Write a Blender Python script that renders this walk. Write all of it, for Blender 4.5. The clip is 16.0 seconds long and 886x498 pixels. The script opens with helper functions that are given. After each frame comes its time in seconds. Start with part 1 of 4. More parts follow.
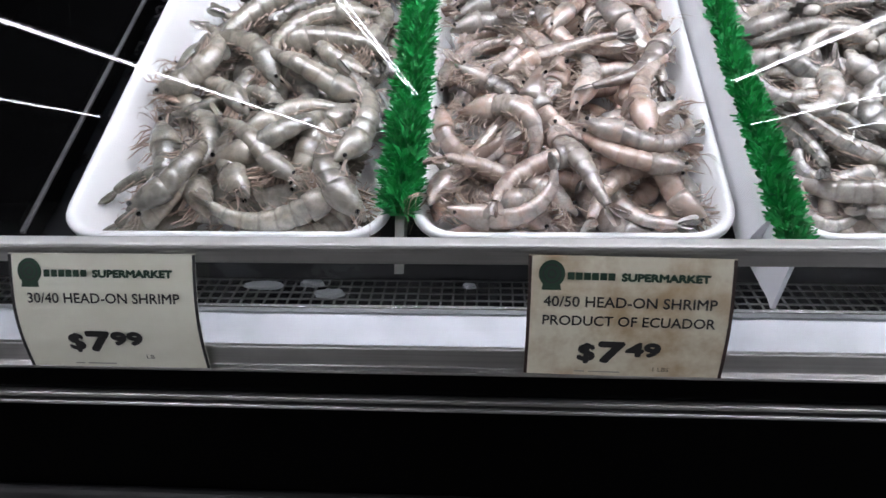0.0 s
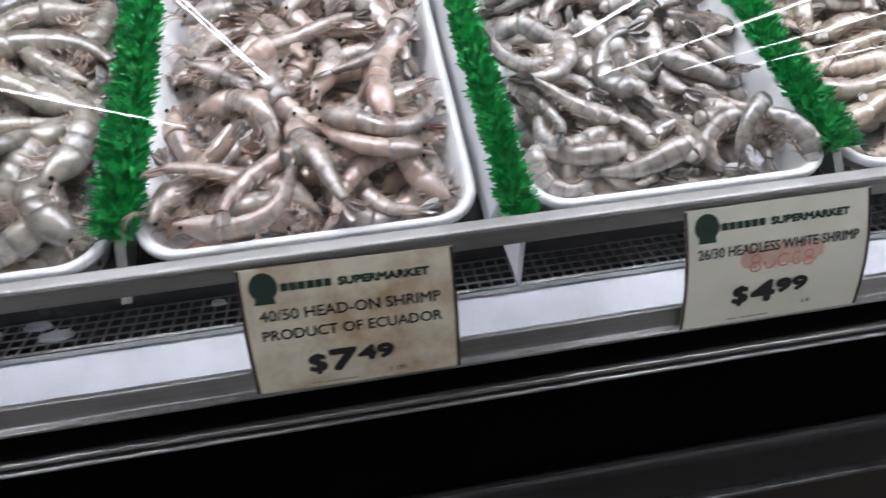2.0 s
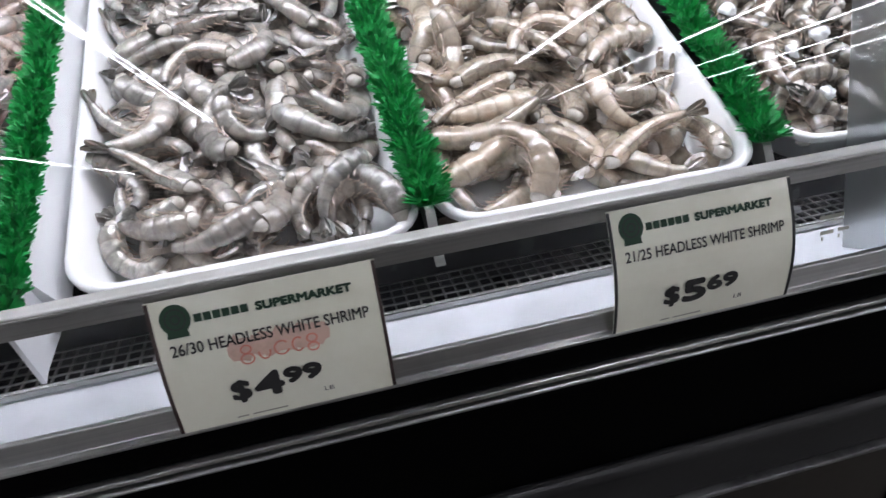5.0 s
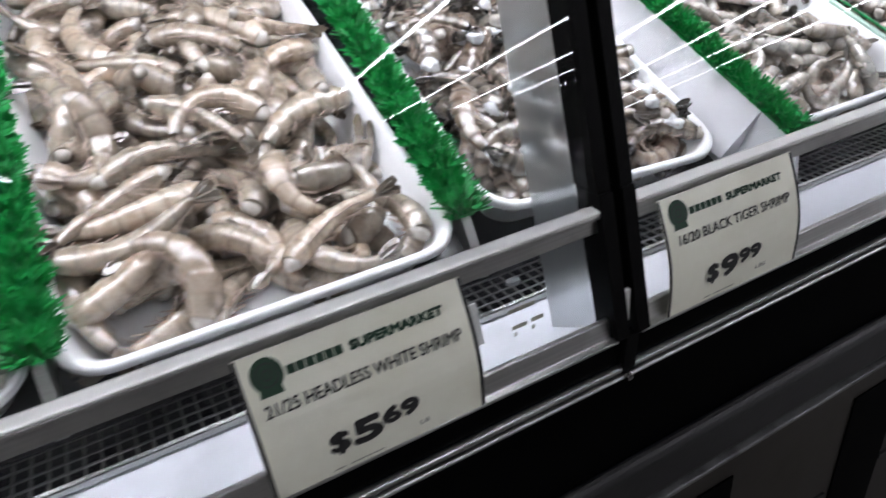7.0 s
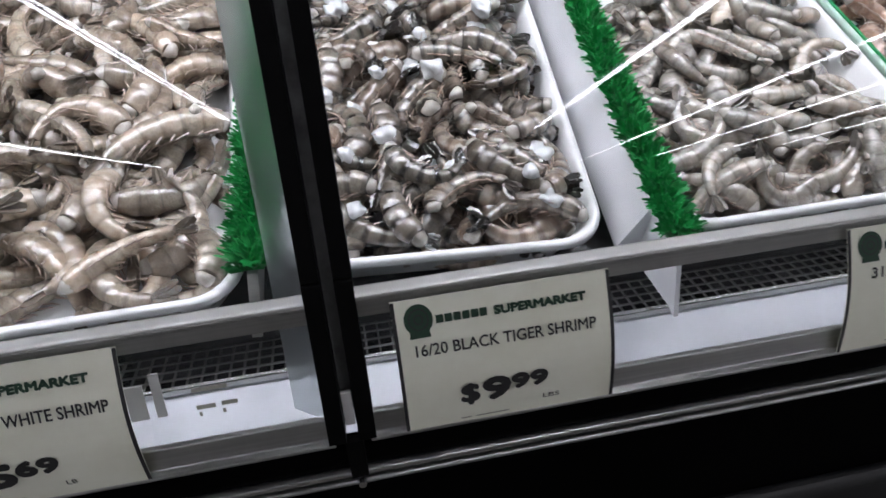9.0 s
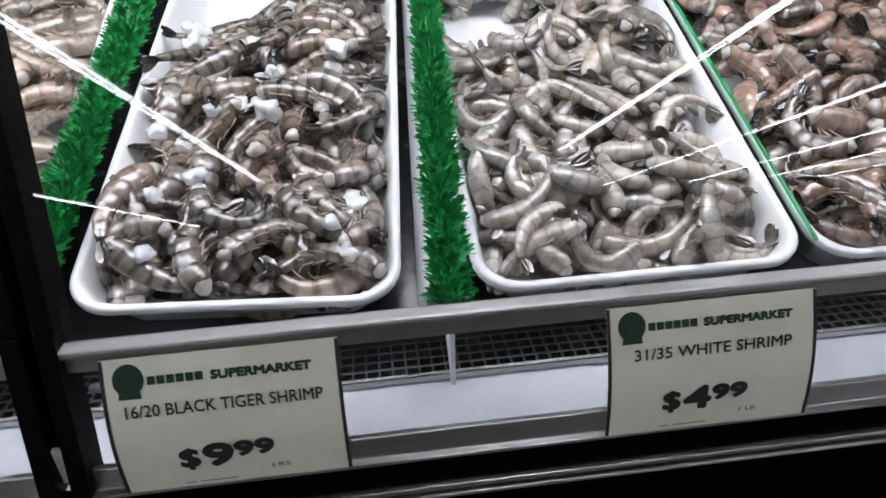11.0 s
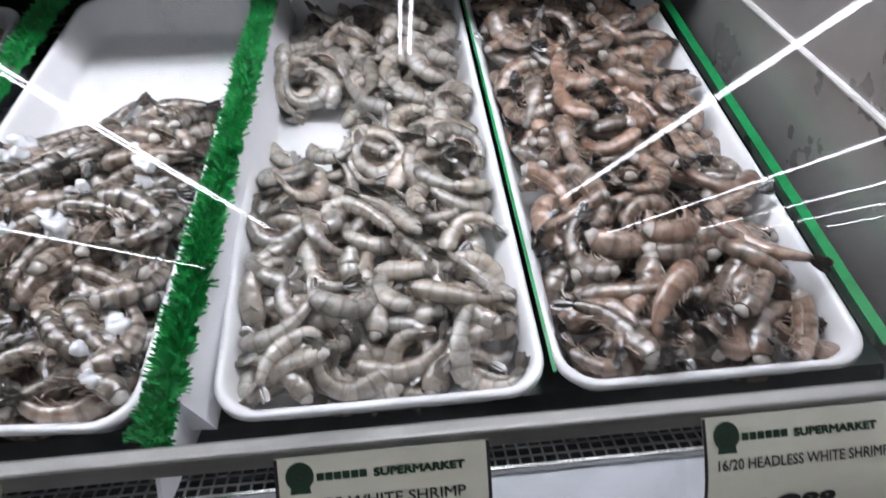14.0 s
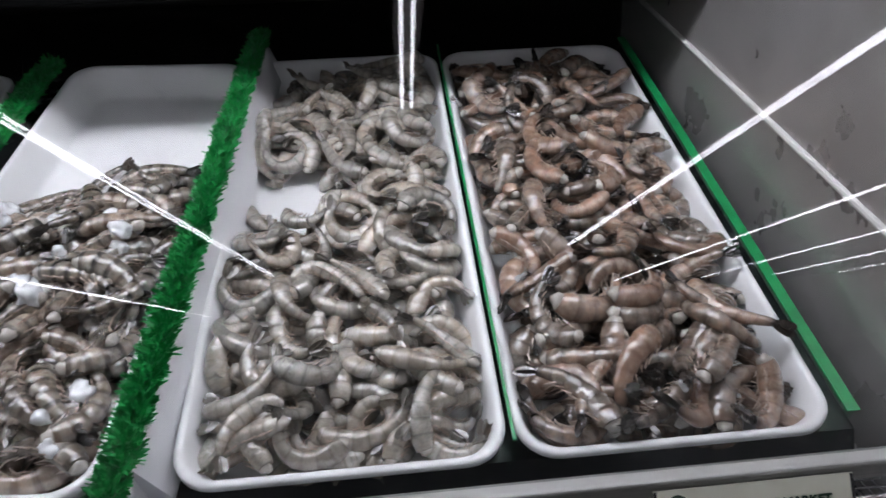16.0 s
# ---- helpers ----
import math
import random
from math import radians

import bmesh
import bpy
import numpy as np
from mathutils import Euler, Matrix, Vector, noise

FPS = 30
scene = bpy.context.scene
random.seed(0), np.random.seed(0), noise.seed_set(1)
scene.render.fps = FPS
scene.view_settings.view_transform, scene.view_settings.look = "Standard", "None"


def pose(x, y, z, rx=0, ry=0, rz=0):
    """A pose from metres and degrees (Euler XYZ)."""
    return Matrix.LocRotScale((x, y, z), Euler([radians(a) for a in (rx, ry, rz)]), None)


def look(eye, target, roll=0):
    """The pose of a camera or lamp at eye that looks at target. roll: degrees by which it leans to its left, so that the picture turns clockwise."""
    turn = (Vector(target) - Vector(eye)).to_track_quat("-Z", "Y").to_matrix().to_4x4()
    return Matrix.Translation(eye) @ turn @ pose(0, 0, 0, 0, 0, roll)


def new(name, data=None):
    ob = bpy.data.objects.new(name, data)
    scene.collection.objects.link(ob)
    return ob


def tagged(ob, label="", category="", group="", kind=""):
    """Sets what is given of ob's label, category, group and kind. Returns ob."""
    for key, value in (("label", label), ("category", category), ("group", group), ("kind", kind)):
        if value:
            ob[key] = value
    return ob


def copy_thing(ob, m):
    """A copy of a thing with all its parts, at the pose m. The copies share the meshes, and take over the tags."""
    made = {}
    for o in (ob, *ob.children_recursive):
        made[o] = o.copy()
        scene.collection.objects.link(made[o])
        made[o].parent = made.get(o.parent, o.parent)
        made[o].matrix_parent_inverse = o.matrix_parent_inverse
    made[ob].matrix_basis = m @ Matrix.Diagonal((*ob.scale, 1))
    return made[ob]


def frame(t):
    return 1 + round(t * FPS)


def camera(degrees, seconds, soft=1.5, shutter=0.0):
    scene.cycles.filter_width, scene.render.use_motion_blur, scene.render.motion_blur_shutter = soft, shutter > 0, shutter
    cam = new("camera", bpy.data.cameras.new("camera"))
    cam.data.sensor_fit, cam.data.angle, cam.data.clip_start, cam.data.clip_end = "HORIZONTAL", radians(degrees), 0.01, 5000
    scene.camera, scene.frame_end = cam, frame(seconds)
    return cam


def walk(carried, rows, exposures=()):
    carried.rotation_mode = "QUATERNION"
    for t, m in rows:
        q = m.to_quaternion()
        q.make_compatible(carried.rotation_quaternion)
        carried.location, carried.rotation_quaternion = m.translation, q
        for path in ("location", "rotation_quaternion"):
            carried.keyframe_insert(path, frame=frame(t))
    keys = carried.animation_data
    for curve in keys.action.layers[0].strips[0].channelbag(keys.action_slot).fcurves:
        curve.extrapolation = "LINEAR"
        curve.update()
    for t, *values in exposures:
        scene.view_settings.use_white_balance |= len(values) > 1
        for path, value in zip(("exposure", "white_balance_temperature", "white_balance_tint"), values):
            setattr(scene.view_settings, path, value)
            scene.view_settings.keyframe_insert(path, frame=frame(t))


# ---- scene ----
cam = camera(68.7, 16.0, shutter=0.4)
PATH = [
    (0, (0.038, -0.073, 1.227), (-0.098, 1.658, 0.235), -1.9),
    (0.5, (0.038, -0.071, 1.225), (-0.012, 1.664, 0.231), -1.7),
    (1, (0.042, -0.064, 1.227), (0.16, 1.651, 0.204), -1.1),
    (1.5, (0.065, -0.052, 1.226), (0.367, 1.621, 0.171), -0.4),
    (2, (0.168, -0.039, 1.225), (0.385, 1.635, 0.152), -3.8),
    (2.5, (0.27, -0.037, 1.225), (0.448, 1.641, 0.151), -3.5),
    (3, (0.364, -0.033, 1.219), (0.563, 1.654, 0.162), -3.6),
    (3.5, (0.424, -0.039, 1.22), (0.668, 1.634, 0.152), -4.0),
    (3.7, (0.44, -0.04, 1.221), (0.696, 1.636, 0.159), -4.4),
    (5.8, (0.578, -0.029, 1.196), (0.96, 1.666, 0.207), -5.5),
    (6, (0.585, -0.01, 1.216), (0.995, 1.632, 0.15), -4.6),
    (6.5, (0.64, 0.009, 1.212), (1.228, 1.61, 0.167), -4.5),
    (7, (0.728, 0.027, 1.206), (1.481, 1.598, 0.224), -6.3),
    (7.5, (0.813, 0.065, 1.229), (1.612, 1.599, 0.224), -5.6),
    (8, (0.885, 0.07, 1.224), (1.626, 1.668, 0.277), -6.7),
    (8.5, (1.003, 0.036, 1.215), (1.43, 1.719, 0.221), -4.3),
    (9, (1.063, -0.008, 1.22), (1.31, 1.712, 0.231), -4.5),
    (9.5, (1.076, -0.035, 1.225), (1.349, 1.682, 0.236), -4.1),
    (10, (1.115, -0.039, 1.233), (1.417, 1.71, 0.313), -3.8),
    (10.2, (1.146, -0.022, 1.229), (1.478, 1.73, 0.324), -3.5),
    (12.3, (1.418, -0.001, 1.232), (1.256, 1.705, 0.199), -1.3),
    (12.5, (1.431, -0.01, 1.232), (1.309, 1.711, 0.221), -1.8),
    (13, (1.475, -0.017, 1.237), (1.583, 1.717, 0.245), -2.1),
    (13.5, (1.508, -0.016, 1.26), (1.728, 1.754, 0.354), -2.3),
    (14, (1.519, -0.013, 1.298), (1.666, 1.803, 0.474), -2.3),
    (14.5, (1.512, -0.022, 1.31), (1.558, 1.845, 0.596), -2.9),
    (15, (1.511, -0.021, 1.316), (1.539, 1.848, 0.604), -2.4),
    (15.5, (1.527, -0.022, 1.317), (1.593, 1.852, 0.62), -2.1),
    (16, (1.563, -0.018, 1.317), (1.701, 1.855, 0.629), -2.7),
]
walk(cam, [(t, look(eye, target, roll)) for t, eye, target, roll in PATH],
     exposures=[(0.0, 0.1), (1.5, 0.08), (3.5, 0.1), (6.5, 0.12), (7.5, 0.12), (8.0, -0.2), (10.0, -0.22), (12.5, -0.08), (14.0, -0.2), (14.5, -0.3), (15.5, -0.62), (16.0, -0.65)])

# ---- light and exposure ----
world = bpy.data.worlds.new("world")
scene.world = world
world.use_nodes = True
world.node_tree.nodes["Background"].inputs[0].default_value = (0.02, 0.02, 0.022, 1)
world.node_tree.nodes["Background"].inputs[1].default_value = 0.1
TUBE_GLOW = 24.0
CASE_WATTS = 16.5
case_light = bpy.data.lights.new("case_lamp_light", "AREA")
case_light.shape, case_light.size, case_light.size_y = "RECTANGLE", 2.5, 0.085
case_light.energy, case_light.color = CASE_WATTS, (0.97, 0.97, 1.075)
lamp_ob = new("case_lamp_light", case_light)
lamp_ob.matrix_basis = pose(0.76, 0.60, 1.640, 22, 0, 0)


# ---- materials ----
def nodes_of(name):
    m = bpy.data.materials.new(name)
    m.use_nodes = True
    nt = m.node_tree
    return m, nt, nt.nodes["Principled BSDF"]


def link(nt, a, b):
    nt.links.new(a, b)


def noise_node(nt, scale, detail=4.0, rough=0.55, coord=None):
    n = nt.nodes.new("ShaderNodeTexNoise")
    n.inputs["Scale"].default_value, n.inputs["Detail"].default_value, n.inputs["Roughness"].default_value = scale, detail, rough
    if coord is not None:
        link(nt, coord, n.inputs["Vector"])
    return n


def ramp(nt, fac, stops):
    r = nt.nodes.new("ShaderNodeValToRGB")
    while len(r.color_ramp.elements) < len(stops):
        r.color_ramp.elements.new(0.5)
    for e, (p, c) in zip(r.color_ramp.elements, stops):
        e.position, e.color = p, (*c, 1)
    link(nt, fac, r.inputs[0])
    return r


def mix_col(nt, fac, a, b, mode="MIX"):
    n = nt.nodes.new("ShaderNodeMix")
    n.data_type, n.blend_type = "RGBA", mode
    for sock, v in ((n.inputs[0], fac), (n.inputs[6], a), (n.inputs[7], b)):
        if hasattr(v, "is_linked"):
            link(nt, v, sock)
        elif isinstance(v, (int, float)):
            sock.default_value = v
        else:
            sock.default_value = (*v, 1)
    return n.outputs[2]


def maths(nt, op, a, b=0.0, clamp=False):
    n = nt.nodes.new("ShaderNodeMath")
    n.operation, n.use_clamp = op, clamp
    for sock, v in ((n.inputs[0], a), (n.inputs[1], b)):
        if hasattr(v, "is_linked"):
            link(nt, v, sock)
        else:
            sock.default_value = v
    return n.outputs[0]


def bump(nt, bsdf, height, strength=0.3, dist=0.002):
    b = nt.nodes.new("ShaderNodeBump")
    b.inputs["Strength"].default_value, b.inputs["Distance"].default_value = strength, dist
    link(nt, height, b.inputs["Height"])
    link(nt, b.outputs[0], bsdf.inputs["Normal"])
    link(nt, b.outputs[0], bsdf.inputs["Coat Normal"])


def surface(name, col, dark, rough=0.5, metal=0.0, scale=8.0, fine=120.0, relief=0.15, coat=0.0, spread=0.12, gloss=0.5):
    """A painted, plastic or metal surface: broad stains, fine grain, uneven gloss."""
    m, nt, p = nodes_of(name)
    tc = nt.nodes.new("ShaderNodeTexCoord").outputs["Object"]
    big, small = noise_node(nt, scale, 5, 0.6, tc), noise_node(nt, fine, 3, 0.5, tc)
    c = ramp(nt, big.outputs[0], [(0.3, dark), (0.55, col)])
    c2 = mix_col(nt, maths(nt, "MULTIPLY", small.outputs[0], 0.25), c.outputs[0], dark)
    link(nt, c2, p.inputs["Base Color"])
    r = maths(nt, "ADD", maths(nt, "MULTIPLY", big.outputs[0], spread * 2), rough - spread, True)
    link(nt, r, p.inputs["Roughness"])
    p.inputs["Metallic"].default_value = metal
    p.inputs["Coat Weight"].default_value = coat
    p.inputs["Specular IOR Level"].default_value = gloss
    bump(nt, p, small.outputs[0], relief, 0.001)
    return m


def brushed(name, col, dark, rough=0.3):
    """Metal drawn along x, with smears across it."""
    m, nt, p = nodes_of(name)
    tc = nt.nodes.new("ShaderNodeTexCoord").outputs["Object"]
    mp = nt.nodes.new("ShaderNodeMapping")
    mp.inputs["Scale"].default_value = (3, 260, 260)
    link(nt, tc, mp.inputs[0])
    streak, smear = noise_node(nt, 2.0, 4, 0.6, mp.outputs[0]), noise_node(nt, 14, 5, 0.65, tc)
    c = mix_col(nt, streak.outputs[0], dark, col)
    link(nt, mix_col(nt, ramp(nt, smear.outputs[0], [(0.45, (0, 0, 0)), (0.7, (0.5, 0.5, 0.5))]).outputs[0], c, dark), p.inputs["Base Color"])
    p.inputs["Metallic"].default_value = 1.0
    link(nt, maths(nt, "ADD", maths(nt, "MULTIPLY", smear.outputs[0], 0.25), rough - 0.1), p.inputs["Roughness"])
    bump(nt, p, streak.outputs[0], 0.08, 0.0005)
    return m


def glass_mat(name, tint=(0.97, 0.99, 0.98), rough=0.0, ior=1.5):
    m, nt, p = nodes_of(name)
    p.inputs["Base Color"].default_value = (*tint, 1)
    p.inputs["Roughness"].default_value = rough
    p.inputs["Transmission Weight"].default_value = 1.0
    p.inputs["IOR"].default_value = ior
    return m


def pane_mat(name, tint=(0.97, 0.985, 0.98), ior=1.72):
    """A thin clear pane: light passes straight through, and its outer face mirrors as much as both faces of glass do."""
    m, nt, p = nodes_of(name)
    out = nt.nodes["Material Output"]
    clear, gloss = nt.nodes.new("ShaderNodeBsdfTransparent"), nt.nodes.new("ShaderNodeBsdfGlossy")
    clear.inputs[0].default_value = (*tint, 1)
    gloss.inputs["Roughness"].default_value = 0.0
    fres, both = nt.nodes.new("ShaderNodeFresnel"), nt.nodes.new("ShaderNodeMixShader")
    fres.inputs[0].default_value = ior
    link(nt, fres.outputs[0], both.inputs[0])
    link(nt, clear.outputs[0], both.inputs[1])
    link(nt, gloss.outputs[0], both.inputs[2])
    link(nt, both.outputs[0], out.inputs[0])
    return m


def clear_mat(name, tint):
    m, nt, p = nodes_of(name)
    clear = nt.nodes.new("ShaderNodeBsdfTransparent")
    clear.inputs[0].default_value = (*tint, 1)
    link(nt, clear.outputs[0], nt.nodes["Material Output"].inputs[0])
    return m


def shell(name, pale, grey, dark, warm, stripe=0.0, warm_amount=0.3, tail=0.5):
    """Wet shrimp shell. The mesh's UV runs from the front (0) to the tail (1), and round the body from the back (0) to the belly (0.5)."""
    m, nt, p = nodes_of(name)
    uv = nt.nodes.new("ShaderNodeUVMap").outputs[0]
    sep = nt.nodes.new("ShaderNodeSeparateXYZ")
    link(nt, uv, sep.inputs[0])
    s, v = sep.outputs[0], sep.outputs[1]
    rnd = nt.nodes.new("ShaderNodeObjectInfo").outputs["Random"]
    tc = nt.nodes.new("ShaderNodeTexCoord").outputs["Object"]
    shift = nt.nodes.new("ShaderNodeVectorMath")
    shift.operation = "ADD"
    comb = nt.nodes.new("ShaderNodeCombineXYZ")
    link(nt, maths(nt, "MULTIPLY", rnd, 37.0), comb.inputs[0])
    link(nt, tc, shift.inputs[0])
    link(nt, comb.outputs[0], shift.inputs[1])
    at = shift.outputs[0]
    mott, fine, mid = noise_node(nt, 55, 5, 0.65, at), noise_node(nt, 900, 2, 0.6, at), noise_node(nt, 230, 2, 0.5, at)
    blot = noise_node(nt, 60, 4, 0.6, at)
    belly = maths(nt, "MULTIPLY", maths(nt, "ABSOLUTE", maths(nt, "SUBTRACT", v, 0.5)), 2.0)
    base = mix_col(nt, ramp(nt, mott.outputs[0], [(0.35, (0, 0, 0)), (0.65, (1, 1, 1))]).outputs[0], grey, pale)
    base = mix_col(nt, maths(nt, "MULTIPLY", maths(nt, "POWER", belly, 1.5), 0.55), base, grey)
    # fine dark specks over the shell
    base = mix_col(nt, maths(nt, "MULTIPLY", ramp(nt, fine.outputs[0], [(0.52, (0, 0, 0)), (0.66, (1, 1, 1))]).outputs[0], 0.4), base, dark)
    # a dark line where each segment meets the next
    wave = maths(nt, "FRACT", maths(nt, "MULTIPLY", s, 6.0))
    edge = ramp(nt, wave, [(0.0, (1, 1, 1)), (0.12, (0, 0, 0)), (0.82, (0, 0, 0)), (1.0, (0.8, 0.8, 0.8))]).outputs[0]
    base = mix_col(nt, maths(nt, "MULTIPLY", edge, 0.5), base, dark)
    if stripe > 0:
        band = ramp(nt, wave, [(0.0, (0.95, 0.95, 0.95)), (0.2, (0.92, 0.92, 0.92)), (0.34, (0, 0, 0)), (0.88, (0, 0, 0)), (1.0, (0.95, 0.95, 0.95))]).outputs[0]
        amount = maths(nt, "MULTIPLY", maths(nt, "MULTIPLY", band, stripe), maths(nt, "ADD", maths(nt, "MULTIPLY", belly, 0.5), 0.5), True)
        base = mix_col(nt, amount, base, dark)
    # pink and tan blotches, more of them on some shrimps
    tone = maths(nt, "MULTIPLY", ramp(nt, blot.outputs[0], [(0.46, (0, 0, 0)), (0.80, (1, 1, 1))]).outputs[0], maths(nt, "MULTIPLY", maths(nt, "ADD", rnd, 0.25), warm_amount), True)
    base = mix_col(nt, tone, base, warm)
    # some shrimps are tanner or pinker than others all over
    lot = nt.nodes.new("ShaderNodeTexWhiteNoise")
    lot.noise_dimensions = "1D"
    link(nt, maths(nt, "MULTIPLY", rnd, 91.0), lot.inputs["W"])
    base = mix_col(nt, maths(nt, "MULTIPLY", maths(nt, "POWER", lot.outputs["Value"], 2.0), warm_amount * 0.55, True), base, warm)
    hsv = nt.nodes.new("ShaderNodeHueSaturation")
    hsv.inputs["Saturation"].default_value = 1.0
    link(nt, maths(nt, "ADD", maths(nt, "MULTIPLY", rnd, 0.65), 0.66), hsv.inputs["Value"])
    link(nt, base, hsv.inputs["Color"])
    base = hsv.outputs[0]
    end = ramp(nt, s, [(0.86, (0, 0, 0)), (1.0, (1, 1, 1))]).outputs[0]
    base = mix_col(nt, maths(nt, "MULTIPLY", end, tail), base, dark)
    link(nt, base, p.inputs["Base Color"])
    p.inputs["Roughness"].default_value = 0.22
    link(nt, maths(nt, "ADD", maths(nt, "MULTIPLY", mott.outputs[0], 0.3), 0.12), p.inputs["Roughness"])
    p.inputs["Subsurface Weight"].default_value = 0.18
    p.inputs["Subsurface Radius"].default_value = (0.006, 0.0045, 0.0035)
    p.inputs["Coat Weight"].default_value = 1.0
    p.inputs["Coat Roughness"].default_value = 0.055
    p.inputs["Specular IOR Level"].default_value = 0.3
    p.inputs["Coat IOR"].default_value = 1.8
    hgt = maths(nt, "ADD", mott.outputs[0], maths(nt, "MULTIPLY", mid.outputs[0], 0.22))
    bump(nt, p, hgt, 0.85, 0.0024)
    return m


def ink(name, col, rough=0.6):
    return surface(name, col, tuple(c * 0.7 for c in col), rough, scale=40, fine=400, relief=0.02)


def lit(name, strength, col=(0.97, 0.97, 1.075)):
    m, nt, p = nodes_of(name)
    p.inputs["Emission Color"].default_value = (*col, 1)
    p.inputs["Emission Strength"].default_value = strength
    return m


MAT_TRAY = surface("white_tray_plastic", (0.86, 0.86, 0.87), (0.76, 0.76, 0.77), 0.3, scale=14, fine=260, relief=0.06, coat=0.15, spread=0.08)
MAT_STEEL = brushed("brushed_steel", (0.62, 0.62, 0.60), (0.34, 0.34, 0.33), 0.32)
MAT_RAIL = surface("satin_aluminium", (0.66, 0.66, 0.64), (0.48, 0.48, 0.46), 0.36, 0.45, scale=10, fine=240, relief=0.08)
MAT_CHROME = brushed("worn_chrome", (0.72, 0.72, 0.70), (0.42, 0.42, 0.41), 0.2)
MAT_END = surface("satin_end_panel", (0.46, 0.44, 0.43), (0.33, 0.315, 0.305), 0.30, 0.55, scale=7, fine=160, relief=0.05)
MAT_BLACK = surface("black_enamel", (0.0016, 0.0016, 0.0017), (0.0008, 0.0008, 0.0009), 0.6, scale=6, fine=300, relief=0.05, gloss=0.02)
MAT_FRAME = surface("black_frame_plastic", (0.0022, 0.0022, 0.0022), (0.001, 0.001, 0.001), 0.55, scale=20, fine=500, relief=0.1, gloss=0.07)
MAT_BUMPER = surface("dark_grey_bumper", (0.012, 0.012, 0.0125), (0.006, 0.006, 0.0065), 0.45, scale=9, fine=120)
MAT_GAP = surface("dull_aluminium", (0.20, 0.20, 0.20), (0.09, 0.09, 0.09), 0.45, 0.6, scale=30, fine=300)
MAT_DECK = surface("dark_wet_deck", (0.03, 0.032, 0.036), (0.015, 0.016, 0.018), 0.25, 0.0, scale=12, fine=200, relief=0.2)
MAT_WHITE = surface("white_enamel_liner", (0.56, 0.58, 0.63), (0.38, 0.39, 0.42), 0.45, scale=9, fine=160, relief=0.08, coat=0.08)
MAT_BOARD = surface("white_divider_board", (0.84, 0.84, 0.87), (0.72, 0.72, 0.75), 0.42, scale=16, fine=200, relief=0.05)
MAT_MESH = brushed("grille_metal", (0.5, 0.5, 0.49), (0.2, 0.2, 0.2), 0.35)
MAT_GLASS = pane_mat("case_glass")
MAT_INNER = clear_mat("case_glass_inner_side", (0.985, 0.99, 0.988))
MAT_ACRYLIC = clear_mat("clear_acrylic", (0.84, 0.94, 0.88))
MAT_PALE = surface("pale_plastic_and_gap_light", (0.72, 0.71, 0.69), (0.55, 0.54, 0.52), 0.35, scale=20, fine=200)
MAT_FROST = glass_mat("misted_acrylic", (0.56, 0.59, 0.60), 0.35, 1.12)
MAT_FROST.node_tree.nodes["Principled BSDF"].inputs["Transmission Weight"].default_value = 0.92
MAT_GRASS = surface("green_plastic_grass", (0.006, 0.27, 0.055), (0.003, 0.15, 0.03), 0.45, scale=60, fine=300, relief=0.05)
MAT_GREEN = surface("green_edge_plastic", (0.01, 0.30, 0.09), (0.006, 0.17, 0.05), 0.35, scale=30, fine=300, relief=0.05)
MAT_CARD = surface("aged_price_card", (0.76, 0.76, 0.64), (0.70, 0.69, 0.56), 0.42, scale=18, fine=240, relief=0.03, coat=0.25)
MAT_CARD_OLD = surface("stained_price_card", (0.72, 0.69, 0.55), (0.42, 0.31, 0.18), 0.42, scale=22, fine=240, relief=0.03, coat=0.25)
MAT_INK = ink("black_ink", (0.016, 0.016, 0.016))
MAT_INK_GREEN = ink("dark_green_ink", (0.006, 0.036, 0.016))
MAT_INK_GREY = ink("faded_grey_ink", (0.30, 0.30, 0.25))
MAT_EDGE = ink("dark_brown_edge", (0.035, 0.018, 0.014))
MAT_RED = ink("faded_red_marker", (0.72, 0.26, 0.20))
MAT_PINK = ink("pink_marker_smear", (0.68, 0.47, 0.38))
MAT_ICE = surface("crushed_ice", (0.70, 0.71, 0.72), (0.52, 0.53, 0.55), 0.3, scale=90, fine=500, relief=0.3, coat=0.8)
MAT_FROSTED_ICE = surface("white_frost", (0.45, 0.47, 0.49), (0.28, 0.30, 0.32), 0.5, scale=60, fine=400, relief=0.4)
MAT_MEAT = surface("pale_shrimp_meat", (0.50, 0.465, 0.42), (0.32, 0.285, 0.25), 0.22, scale=70, fine=500, relief=0.3, coat=0.6)
MAT_EYE = ink("black_eye", (0.008, 0.008, 0.008), 0.1)
MAT_LEG = surface("shrimp_leg", (0.42, 0.33, 0.27), (0.26, 0.18, 0.14), 0.3, scale=120, fine=600, coat=0.4)
MAT_FLOOR = surface("shop_floor_tile", (0.10, 0.095, 0.085), (0.06, 0.055, 0.05), 0.4, scale=1.2, fine=30, relief=0.05)
MAT_WALL = surface("shop_wall_paint", (0.05, 0.048, 0.045), (0.03, 0.028, 0.026), 0.7, scale=0.8, fine=20)
MAT_CEIL = surface("black_ceiling_paint", (0.02, 0.02, 0.02), (0.012, 0.012, 0.012), 0.8, scale=0.8, fine=20)
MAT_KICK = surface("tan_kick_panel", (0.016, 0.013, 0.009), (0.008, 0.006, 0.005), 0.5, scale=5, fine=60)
MAT_TUBE = lit("lamp_tube_glow", TUBE_GLOW)
MAT_CASE_TUBE = lit("case_tube_glow", 8.0)

